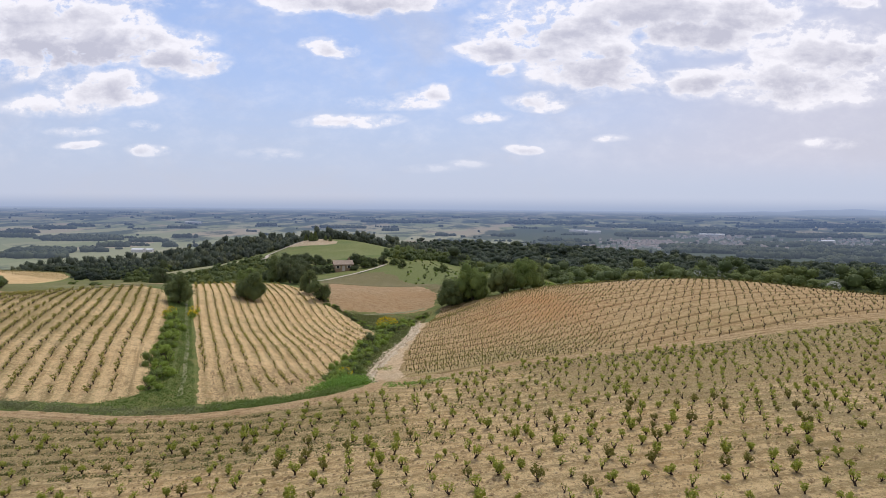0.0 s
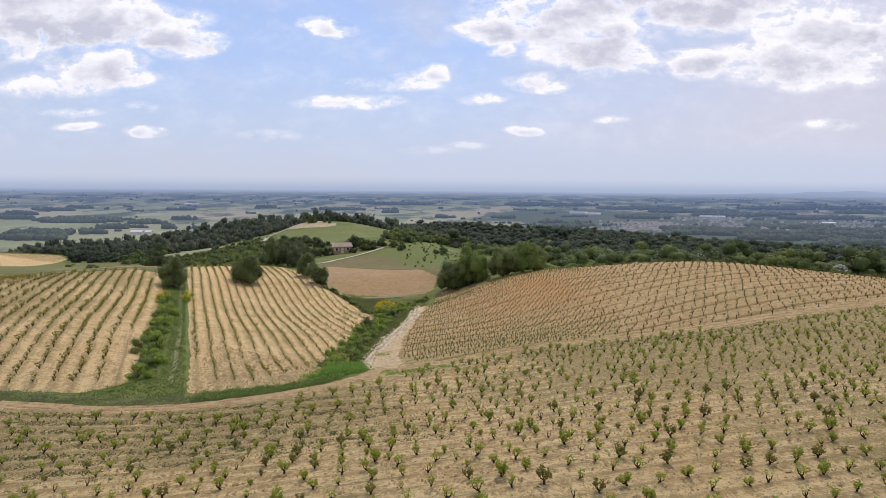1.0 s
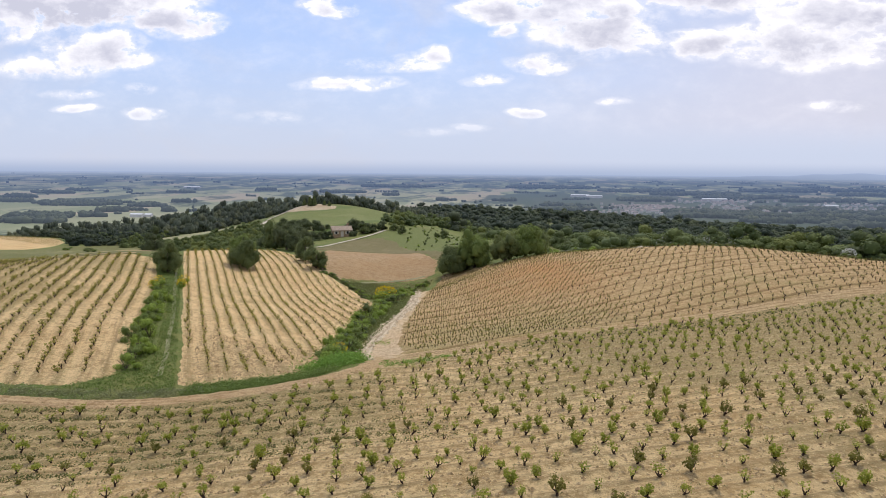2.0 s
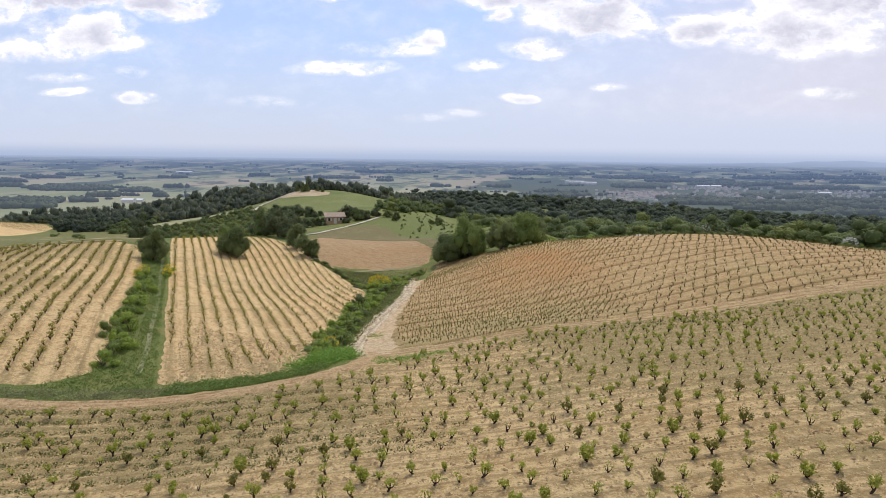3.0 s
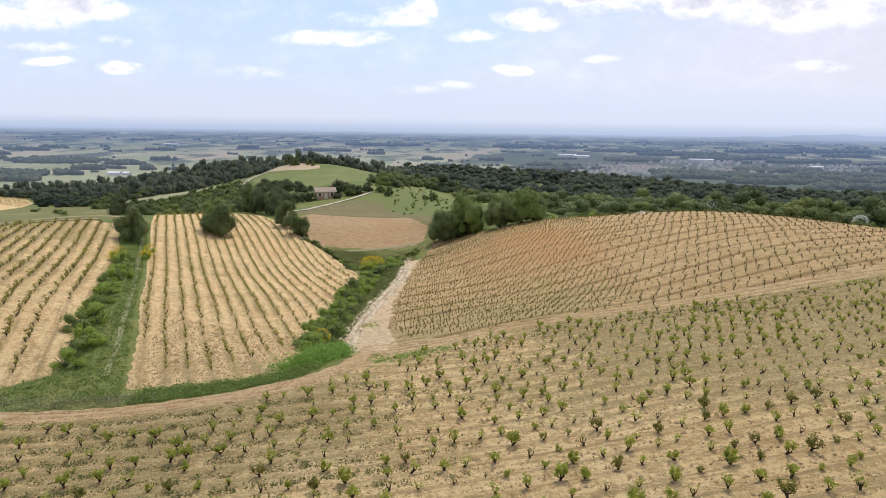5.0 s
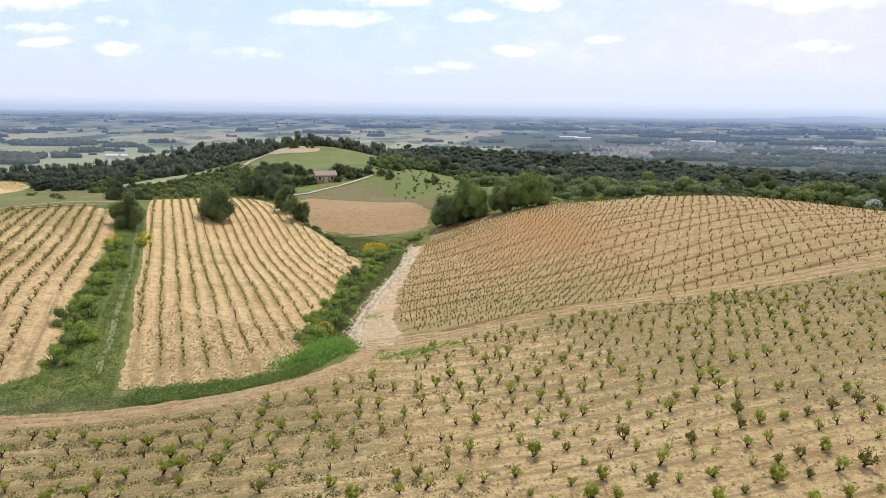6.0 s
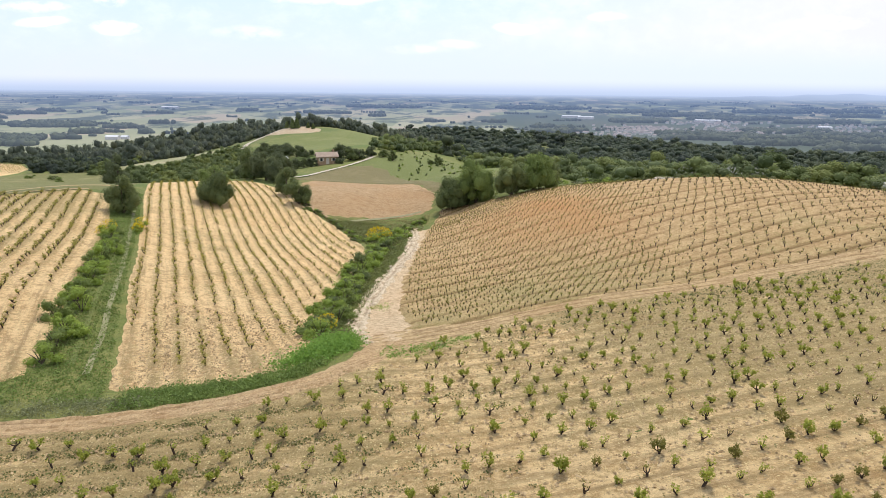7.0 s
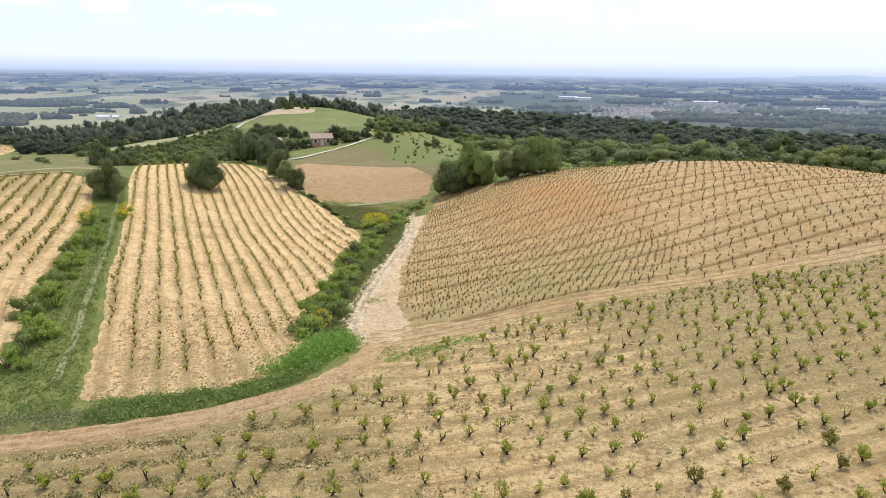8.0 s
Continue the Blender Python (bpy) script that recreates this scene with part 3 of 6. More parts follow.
# ---- ground: one sheet to the horizon ----
def build_ground():
    az = np.radians(np.concatenate([np.arange(-52, 52, 0.3), np.arange(52, 308, 4.0)]))
    rad = np.concatenate([[6.0], 20.0 * 1.0125 ** np.arange(0, 446)])
    rad = rad[rad < 4950]
    R, A = np.meshgrid(rad, az, indexing="ij")
    X, Y = R * np.sin(A), R * np.cos(A) - 30.0
    Z = land(X, Y)
    k, m = X.shape
    i, j = np.meshgrid(np.arange(k - 1), np.arange(m), indexing="ij")
    f = np.stack([i * m + j, i * m + (j + 1) % m, (i + 1) * m + (j + 1) % m, (i + 1) * m + j], -1).reshape(-1, 4)[:, ::-1]
    verts = np.stack([X, Y, Z], -1).reshape(-1, 3)
    hub = len(verts)
    verts = np.vstack([verts, [[0, -30.0, spot(0, -30)]]])
    cap = np.stack([np.full(m, hub), np.arange(m), (np.arange(m) + 1) % m], -1)
    mat, n = material("open_country")
    p = place(n)
    # near: meadow and scrub; far: a patchwork of fields and copses fading into the haze
    big, mid, fine = n.noise(p, 0.05, 3.0), n.noise(p, 0.5, 5.0, 0.65), n.noise(p, 5.0, 3.0, 0.7)
    near = n.mix(n.ramp(n.math("ADD", n.math("MULTIPLY", big, 0.6), n.math("MULTIPLY", mid, 0.5)), 0.42, 0.72), (0.10, 0.135, 0.030), (0.20, 0.19, 0.060))
    near = n.mix(n.math("MULTIPLY", n.ramp(fine, 0.55, 0.3), 0.5), near, (0.03, 0.045, 0.012))
    split = n.add("ShaderNodeSeparateXYZ")
    n.link(p, split.inputs[0])
    away = n.math("SQRT", n.math("MULTIPLY_ADD", split.outputs[0], split.outputs[0], n.math("MULTIPLY", split.outputs[1], split.outputs[1])))
    squash = n.add("ShaderNodeMapping")
    squash.inputs["Scale"].default_value = (0.0085, 0.0042, 0.0)
    squash.inputs["Rotation"].default_value = (0, 0, 0.2)
    n.link(p, squash.inputs[0])
    cells = n.add("ShaderNodeTexVoronoi")
    cells.inputs["Scale"].default_value = 1.0
    n.link(squash.outputs[0], cells.inputs["Vector"])
    tone = n.add("ShaderNodeSeparateColor")
    n.link(cells.outputs["Color"], tone.inputs[0])
    plots = n.mix(n.ramp(tone.outputs[0], 0.2, 0.9), (0.225, 0.24, 0.118), (0.345, 0.325, 0.19))
    plots = n.mix(n.math("MULTIPLY", n.ramp(tone.outputs[1], 0.72, 0.85), 0.8), plots, (0.38, 0.30, 0.20))
    woods = n.noise(squash.outputs[0], 0.9, 7.0, 0.72, 0.4)
    plots = n.mix(n.math("MULTIPLY", n.ramp(n.math("MULTIPLY_ADD", n.math("MULTIPLY", n.ramp(split.outputs[0], -60, 420), n.ramp(away, 2350, 1700)), 0.33, n.math("MULTIPLY_ADD", n.ramp(away, 900, 3500), 0.10, woods)), 0.54, 0.60), 0.9), plots, (0.035, 0.055, 0.03))
    colour = n.mix(n.ramp(away, 600, 900), near, plots)
    finish(n, colour, 0.95, n.math("MULTIPLY", n.math("ADD", fine, mid), n.ramp(away, 400, 100)), 0.15)
    haze_glow(mat)
    ob = new("ground", mesh_of("ground", verts, [f, cap], mat, smooth=True))
    return tagged(ob, label="rolling green country falling to a hazy patchwork plain", category="ground", kind="structure")


build_ground()

# ---- plots of land ----
FRONT = [(-75, 37), (-40, 42), (-24, 43.6), (-18.7, 44.9), (-13, 45.6), (-9.2, 47.9), (-6.4, 51.6), (-3.5, 55.5), (3.0, 59.8), (12.9, 64.5), (24.4, 69.0), (41.4, 73.8), (60, 79.5), (92, 89), (110, 60), (100, -20), (-75, -20)]
HILL = [(-4.3, 61.0), (3.2, 62.3), (13.8, 68.0), (25.9, 72.4), (32.4, 74.8), (44.4, 78.5), (62, 84.5), (92, 96), (96, 112), (80, 122), (62, 138), (40, 142), (24, 139), (12, 134), (4, 137), (-3, 139), (-5.2, 118), (-5.3, 106), (-6.4, 88.7), (-6.7, 77.8), (-5.8, 67.6), (-4.8, 61)]
HILL_VINES = [(-3.4, 62.2), (3.2, 62.8), (13.8, 67.6), (32.4, 73.6), (44.4, 77), (62, 83), (92, 93.5), (96, 112), (80, 122), (62, 138), (40, 142), (24, 139), (12, 134), (4, 136.5), (-3, 138.5), (-4.6, 118), (-4.7, 106), (-5.9, 88.7), (-6.2, 77.8), (-5.2, 67.6)]
HEADLAND = [(-8.4, 57.4), (-8.0, 55.6), (-5.6, 54.2), (-3.2, 55.0), (3.0, 59.4), (12.9, 64.1), (24.4, 68.6), (41.4, 73.4), (60, 79.1), (92, 88.6), (93, 96.6), (62, 85), (44.4, 79), (32.4, 75.2), (25.9, 72.8), (13.8, 68.5), (3.2, 62.8), (-3.4, 61.5), (-6.4, 61.2), (-7.6, 59.5)]
WASHED = [(-9.0, 57.2), (-7.0, 56.4), (-8.1, 61), (-8.9, 66), (-8.9, 71), (-8.1, 77), (-7.2, 88), (-5.8, 98), (-6.2, 110), (-7.2, 126), (-9.4, 126.5), (-8.0, 109), (-7.8, 96.5), (-9.4, 83.5), (-10.6, 75), (-10.9, 68.8), (-10.0, 62)]
WASH_LINE = ([56, 61, 66, 71, 77, 88, 98, 110, 126], [-8.0, -9.1, -9.9, -9.8, -9.3, -8.1, -6.8, -7.1, -8.3])
PATH_SIDE = [(-8.2, 56.8), (-5.0, 56.8), (-4.2, 61.5), (-4.6, 67), (-5.6, 77.5), (-5.2, 88), (-4.2, 104), (-4.6, 122), (-7.4, 122), (-7.2, 108), (-6.8, 96), (-8.4, 83), (-9.3, 73), (-9.0, 64)]
LEFT = [(-140, 46), (-75, 43), (-50, 43.6), (-38, 45.2), (-31, 47.2), (-28.6, 50.6), (-37, 69.5), (-49, 95.5), (-57, 110), (-63, 111.5), (-67, 106), (-74, 103.5), (-84, 103.5), (-110, 100), (-140, 95)]
MIDDLE = [(-22.9, 48.9), (-17.6, 49.0), (-14.4, 49.3), (-11.6, 50.6), (-11.3, 54), (-12.0, 60), (-12.9, 77), (-12.8, 93.7), (-14.2, 102), (-16.6, 109.2), (-21.6, 118.4), (-25.6, 122.4), (-28.9, 126), (-33, 132.5), (-41, 146), (-48, 156), (-58, 160), (-66, 157), (-69, 146), (-44.3, 94.4), (-28.1, 60.8)]
BROWN = [(-34.5, 136), (-30, 127), (-25.3, 123.5), (-16, 129.5), (-5.3, 139), (-4.5, 151), (-10, 166), (-21, 175), (-38, 172), (-37.5, 160)]
ROWS_AT = (-0.43, 0.903)               # the way the rows of the two left plots run
HILL_A, HILL_B = np.array((0.92, -0.39)), np.array((0.39, 0.92))


FRONT_GAP = 1.70


def sweep(x):
    """How far the contour rows of the front plot bend away as x grows."""
    x = np.asarray(x, float)
    return 0.225 * x + 0.085 * 9 * np.log(np.cosh((x - 2) / 9.0))


def front_row(x, y):
    return (y - sweep(x) - 1.5) / FRONT_GAP


def saw(r):
    """0 on a row, 1 midway between rows."""
    return 0.5 - 0.5 * np.cos(2 * np.pi * r)


def left_row(step, shift):
    return lambda x, y: (x * ROWS_AT[1] - y * ROWS_AT[0] + shift) / step


front_green = lambda x, y: np.clip(0.55 + 0.045 * np.maximum(28 - y, 0) + 0.8 * wobble(x, y, 9.0, 1.0) + 0.04 * (y - 46) + 0.016 * np.abs(x) + 0.035 * np.maximum(-x - 6, 0), 0, 1.5)
row_middle, row_left = left_row(1.62, 0.2), left_row(1.62, 0.5)
hill_ridge = lambda x, y: (y - 0.50 * x + 0.0016 * (x - 20) ** 2 + 0.5 * wobble(x, y, 14, 2)) / 4.3
furrow = lambda x, y: saw(hill_ridge(x, y)) ** 14 * np.clip(0.9 + 0.7 * wobble(x * 0.35, hill_ridge(x, y) * 9.0, 5.0, 6.0), 0.15, 1)
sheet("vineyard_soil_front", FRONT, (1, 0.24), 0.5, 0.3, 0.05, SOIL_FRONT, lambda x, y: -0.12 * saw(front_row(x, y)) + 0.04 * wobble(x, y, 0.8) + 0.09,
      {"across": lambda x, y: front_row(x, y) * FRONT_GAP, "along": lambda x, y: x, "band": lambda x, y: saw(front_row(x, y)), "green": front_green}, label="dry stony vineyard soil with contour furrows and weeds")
# 'line' and 'band' paint the furrows' shade into the hill soil's colour
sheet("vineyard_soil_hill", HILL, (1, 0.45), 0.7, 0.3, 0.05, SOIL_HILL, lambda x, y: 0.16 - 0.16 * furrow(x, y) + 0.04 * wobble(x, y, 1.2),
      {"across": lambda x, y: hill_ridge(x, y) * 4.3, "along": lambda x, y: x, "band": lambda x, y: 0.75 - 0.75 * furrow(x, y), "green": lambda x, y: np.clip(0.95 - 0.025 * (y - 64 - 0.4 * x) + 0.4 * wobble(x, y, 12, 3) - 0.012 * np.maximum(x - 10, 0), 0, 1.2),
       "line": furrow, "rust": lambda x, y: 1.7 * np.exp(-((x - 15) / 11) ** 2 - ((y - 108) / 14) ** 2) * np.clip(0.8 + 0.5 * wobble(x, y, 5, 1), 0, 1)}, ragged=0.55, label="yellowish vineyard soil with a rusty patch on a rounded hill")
sheet("path_margin", PATH_SIDE, (0, 1), 0.4, 0.3, 0.045, SOIL_WASH, lambda x, y: 0.05 * wobble(x, y, 0.7, 3), ragged=0.5, label="bare pale pinkish earth beside the washed path")
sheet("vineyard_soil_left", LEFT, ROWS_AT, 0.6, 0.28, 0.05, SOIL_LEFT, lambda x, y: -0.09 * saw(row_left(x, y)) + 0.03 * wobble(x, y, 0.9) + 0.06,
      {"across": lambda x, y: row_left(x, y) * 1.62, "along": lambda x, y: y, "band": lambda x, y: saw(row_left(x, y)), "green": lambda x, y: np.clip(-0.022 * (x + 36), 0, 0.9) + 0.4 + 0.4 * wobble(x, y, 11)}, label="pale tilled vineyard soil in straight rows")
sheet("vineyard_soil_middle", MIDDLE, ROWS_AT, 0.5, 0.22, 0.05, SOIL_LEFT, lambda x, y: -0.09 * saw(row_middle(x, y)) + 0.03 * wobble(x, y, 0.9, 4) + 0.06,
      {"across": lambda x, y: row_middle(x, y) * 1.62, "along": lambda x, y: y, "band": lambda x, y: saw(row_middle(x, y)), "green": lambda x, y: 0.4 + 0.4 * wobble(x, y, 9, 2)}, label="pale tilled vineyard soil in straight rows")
sheet("headland_track", HEADLAND, (1, 0.4), 0.5, 0.2, 0.04, SOIL_HEAD, lambda x, y: 0.05 * wobble(x, y, 0.6, 7), {"across": lambda x, y: (y - np.interp(x, [-8, 3, 14, 25, 42, 60, 92], [55, 60, 65.3, 69.5, 74.4, 80.5, 91])) * 1.3, "along": lambda x, y: x, "band": lambda x, y: 0.6 + 0 * x, "line": lambda x, y: 0.8 * saw((y - 0.43 * x + 0.002 * x * x + 0.3 * wobble(x, y * 0.2, 6.0, 3.0)) / 1.3) ** 10, "green": lambda x, y: 0 * x - 0.3}, ragged=0.5, label="pale earth headland along the hill vineyard")
wash_off = lambda x, y: x - np.interp(y, *WASH_LINE) + 0.25 * wobble(x * 0.2, y, 3.0, 4)
sheet("washed_path", WASHED, (0, 1), 0.3, 0.15, 0.20, SOIL_PALE, lambda x, y: 0.06 * wobble(x, y, 0.5, 7) - 0.16 * saw(wash_off(x, y) / 0.75) ** 3, {"across": lambda x, y: wash_off(x, y) * 2.2, "along": lambda x, y: y * 1.6, "band": lambda x, y: 0.9 - 0.9 * saw(wash_off(x, y) / 0.75) ** 3, "green": lambda x, y: 0 * x - 0.2}, ragged=0.6, label="rutted path of pale washed stone")
ROAD = [(-80, 37.5), (-45, 42.3), (-24.3, 45.3), (-20.5, 46.1), (-14.9, 46.9), (-10.9, 48.8), (-8.3, 51.7), (-7.5, 56), (-4.5, 57), (-3.2, 55.5), (-6.2, 51.3), (-9.0, 47.6), (-13, 45.3), (-18.7, 44.6), (-24, 43.3), (-40, 41.7), (-80, 35.8)]
road_off = lambda x, y: y - np.interp(x, [-80, -24, -14, -9, -6, -4], [37, 44.6, 46.3, 48.4, 52, 57]) + 0.12 * wobble(x, y * 0.2, 4.0, 1.0)
sheet("dirt_road", ROAD, (1, 0.15), 0.35, 0.12, 0.14, SOIL_ROAD, lambda x, y: 0.03 * wobble(x, y, 0.5, 7) - 0.09 * saw(road_off(x, y) / 0.72) ** 4,
      {"across": lambda x, y: road_off(x, y) * 2.4, "along": lambda x, y: x, "band": lambda x, y: 0.75 - 0.75 * saw(road_off(x, y) / 0.72) ** 4, "green": lambda x, y: 0 * x}, label="reddish dirt track along the vineyard's foot")
sheet("ploughed_field", BROWN, (1, 0.2), 0.8, 0.8, 0.10, SOIL_BROWN, ragged=0.9, label="bare ploughed brown field in the hollow")
PALE_STRIP = [(-150, 113), (-92, 110.2), (-80, 112), (-70, 116), (-62, 122), (-63, 124.5), (-72, 118.5), (-81, 114.5), (-92, 113), (-150, 116)]
sheet("farm_track", PALE_STRIP, (1, 0.1), 0.5, 0.4, 0.06, SOIL_TRACK, label="pale earth farm track above the pale vineyard")
MARGIN = [(-170, 103), (-110, 101.5), (-84, 104.5), (-74, 104.5), (-67, 107), (-62, 113.5), (-58, 112.5), (-60, 122), (-72, 148), (-92, 170), (-112, 200), (-170, 215)]
sheet("grass_margin", MARGIN, (1, 0.1), 0.8, 0.6, 0.03, GRASS_STRAW, label="straw-coloured grass margin above the pale vineyard")
FAR_PLOT = [(-262, 226), (-205, 228), (-187, 230.5), (-184, 240), (-187, 256), (-190, 268), (-197.5, 285), (-216, 305), (-244, 312), (-275, 300)]
sheet("rough_pasture", [(-330, 200), (-160, 212), (-110, 198), (-112, 222), (-146, 262), (-170, 292), (-186, 266), (-182, 240), (-186, 229), (-262, 224), (-330, 226)], (1, 0.2), 1.5, 1.5, 0.06, GRASS_STRAW, label="straw-coloured rough pasture below the pale vineyard")
far_row = lambda x, y: (x * 0.93 - y * 0.37) / 2.6
sheet("vineyard_soil_far", FAR_PLOT, (0.37, 0.93), 1.5, 0.6, 0.15, SOIL_LEFT, lambda x, y: -0.1 * saw(far_row(x, y)), {"across": lambda x, y: far_row(x, y) * 2.6, "along": lambda x, y: y, "band": lambda x, y: saw(far_row(x, y)), "green": lambda x, y: 0.2 + 0 * x}, label="small far vineyard plot with pale striped soil")
HILL_FIELD = [(-114, 358), (-96, 338), (-74, 310), (-63, 284), (-48, 268), (-36, 300), (-40, 350), (-44, 375), (-56, 390), (-71, 396), (-79, 378), (-102, 366)]
sheet("hill_field", HILL_FIELD, (1, 0.3), 2.0, 2.0, 0.2, GRASS_HILL, label="smooth light green field on the round hilltop")
SLOPE = [(-42, 176), (-22, 178), (-9, 168), (-3, 152), (6, 150), (16, 170), (12, 215), (-6, 270), (-26, 285), (-28, 240), (-33, 218), (-42, 196)]
sheet("hill_meadow", SLOPE, (1, 0.2), 1.2, 1.2, 0.12, GRASS_DRY, label="rough green meadow slope dotted with small bushes")


sheet("stubble_strip", [(-44, 170), (-38, 173.5), (-21, 176.5), (-10, 167), (-4.2, 152), (-2, 155), (-8, 173), (-18, 196), (-27, 214), (-36, 211), (-42, 198)], (1, 0.2), 1.0, 1.0, 0.2, STUBBLE, ragged=1.6, label="brown stubble strip above the ploughed field")


def ribbon(name, line, width, mat, lift, label, step=0.6):
    """A narrow strip of ground along a line of places."""
    line = np.asarray(line, float)
    seg = np.hypot(*np.diff(line, axis=0).T)
    s = np.concatenate([[0], np.cumsum(seg)])
    t = np.arange(0, s[-1], step)
    x, y = np.interp(t, s, line[:, 0]), np.interp(t, s, line[:, 1])
    soft = np.ones(9) / 9
    if len(t) > 20:
        x[4:-4], y[4:-4] = np.convolve(x, soft, "valid"), np.convolve(y, soft, "valid")
    dx, dy = np.gradient(x), np.gradient(y)
    d = np.hypot(dx, dy)
    k = 5
    rows_ = []
    for q in np.linspace(-0.5, 0.5, k):
        w = q * width * (1 + 0.25 * wobble(t, t * 0 + q, 1.3))
        px, py = x - dy / d * w, y + dx / d * w
        rows_.append(np.stack([px, py, land(px, py) + lift + 0.02 * wobble(px, py, 0.4)], 1))
    v = np.stack(rows_, 1)
    i, j = np.meshgrid(np.arange(len(t) - 1), np.arange(k - 1), indexing="ij")
    f = np.stack([i * k + j, (i + 1) * k + j, (i + 1) * k + j + 1, i * k + j + 1], -1).reshape(-1, 4)
    return tagged(new(name, mesh_of(name, v.reshape(-1, 3), f[:, ::-1], mat, smooth=True)), label=label, category="track", kind="structure")


ribbon("wheel_rut", [(-25.4, 51.0), (-27.5, 56.3), (-28.6, 58.9), (-30.2, 62.2), (-33.3, 69.3), (-37, 77), (-41.2, 85.3), (-46.9, 97.2), (-51, 106)], 0.42, GRASS_PALE, 0.05, "pale worn wheel rut in a grass track")
ribbon("wheel_rut", [(-27.0, 52.0), (-28.7, 56.0), (-31.3, 62.0), (-34.4, 69.0), (-38.1, 76.8), (-42, 84.5)], 0.35, GRASS_DRY, 0.09, "faint worn wheel rut in a grass track")
ribbon("chalk_road", [(-47, 178), (-44.7, 183), (-41.6, 201), (-35.7, 214), (-31.5, 226), (-29, 236)], 1.4, GREY_ROAD, 0.25, "pale chalk road climbing to the farmhouse", 1.5)
ribbon("hill_road", [(-112, 325), (-118, 345), (-124.6, 378.6), (-121.2, 394), (-113, 402), (-104, 404)], 3.2, GREY_ROAD, 0.35, "pale chalk road winding up the hill", 2.0)
ribbon("farm_track", [(-125, 103.5), (-95, 103.4), (-84, 104.6), (-74, 104.8), (-67.5, 107.6), (-62, 113.5)], 1.0, SOIL_TRACK, 0.12, "pale worn track along the top of the vineyard", 0.8)
ribbon("field_margin", [(-10, 156), (-6, 152.5), (-3.0, 148.5)], 0.35, SOIL_TRACK, 0.2, "pale earth margin of the ploughed field", 0.8)
ribbon("field_margin", [(-31.5, 131.5), (-29.4, 127.8), (-26.2, 124.2), (-23.9, 122.6), (-21.5, 122.4)], 1.1, SOIL_TRACK, 0.14, "pale earth margin of the ploughed field", 0.8)
ribbon("field_margin", [(-19.8, 124.0), (-16.7, 128.3), (-12.1, 133.8), (-7, 138.5)], 0.7, GRASS_PALE, 0.14, "pale grassy margin of the ploughed field", 0.8)
sheet("bare_patch", [(-122, 398), (-110, 387.5), (-102, 385), (-90, 383), (-83, 389), (-85, 404), (-96, 412), (-115, 410)], (1, 0.2), 2.0, 2.0, 0.2, SOIL_PALE, label="bare pale clearing on the wooded hilltop")
STRIP = [(-154, 280), (-148, 305), (-139, 320), (-133, 340), (-136, 362), (-148, 400), (-164, 402), (-157, 360), (-163, 325), (-166, 298)]
sheet("wood_strip", STRIP, (0, 1), 2.0, 1.5, 0.2, GRASS_PALE, label="light grassy strip along the pine wood")


# ---- vines ----
def vine_arrays(rng, leafy, full=True):
    """A bush vine: gnarled stump, spreading arms, leafy shoots. Trunk and leaf arrays apart."""
    wood, leaf = Heap(), Heap()
    sides, h = (5, 0.19) if full else (3, 0.20)
    lean = rng.normal(0, 0.06, 2)
    top = np.array([lean[0], lean[1], h * rng.uniform(0.8, 1.25)])
    wood.add(*tube([[0, 0, -0.08], [lean[0] * 0.1 + rng.normal(0, 0.03), lean[1] * 0.1, h * 0.5], top], [0.065, 0.05, 0.055], sides))
    arms = rng.integers(3, 6) if full else 3
    spots = []
    for k in range(arms):
        a = 2 * np.pi * (k + rng.uniform(-0.25, 0.25)) / arms
        out = np.array([np.cos(a), np.sin(a), 0.0])
        r, up = rng.uniform(0.07, 0.21), rng.uniform(0.13, 0.32)
        mid = top + out * r * 0.7 + [0, 0, up * 0.3]
        tip = top + out * r + [0, 0, up]
        wood.add(*tube([top - [0, 0, 0.03], mid, tip] if full else [top, tip], [0.030, 0.022, 0.012] if full else [0.055, 0.034], sides if full else 3))
        for _ in range(3 if full else 2):
            shoot = tip + rng.normal(0, 0.06, 3) + out * rng.uniform(0, 0.06) + [0, 0, rng.uniform(0.08, 0.27)]
            spots.append((tip, shoot))
    if leafy > 0:
        per = leafy / len(spots)
        pts = []
        for a, b in spots:
            k = rng.poisson(per)
            t = rng.uniform(-0.25, 1, (k, 1))
            pts.append(a + (b - a) * t + rng.normal(0, 0.052 if full else 0.08, (k, 3)))
        pts = np.concatenate(pts)
        if len(pts) > 1:
            leaf.add(*leaves(rng, pts, 0.092 if full else 0.19, 0.3))
    return wood, leaf


def join_vines(name, spots, variants, rng, mats, label, sizes=(0.8, 1.2)):
    """All the vines of a plot in one mesh."""
    heap = Heap()
    for x, y, s in spots:
        v, q, t, qm, tm = variants[rng.integers(len(variants))]
        a = rng.uniform(0, 2 * np.pi)
        k = s * rng.uniform(*sizes)
        c, d = np.cos(a) * k, np.sin(a) * k
        turned = np.stack([v[:, 0] * c - v[:, 1] * d + x, v[:, 0] * d + v[:, 1] * c + y, v[:, 2] * k + spot_cache(x, y)], 1)
        heap.verts.append(turned)
        heap.quads.append(q + heap.count)
        heap.qm.append(qm)
        heap.count += len(turned)
    v, q, t, qm, tm = heap.arrays()
    return tagged(new(name, mesh_of(name, v, [q], mats, qm)), label=label, category="vines", kind="stuff")


HEIGHTS = {}


def spot_cache(x, y):
    return HEIGHTS[(x, y)]


def with_heights(spots, lift=0.05):
    for (x, y, s), z in zip(spots, land([p[0] for p in spots], [p[1] for p in spots])):
        HEIGHTS[(x, y)] = float(z) + lift
    return spots


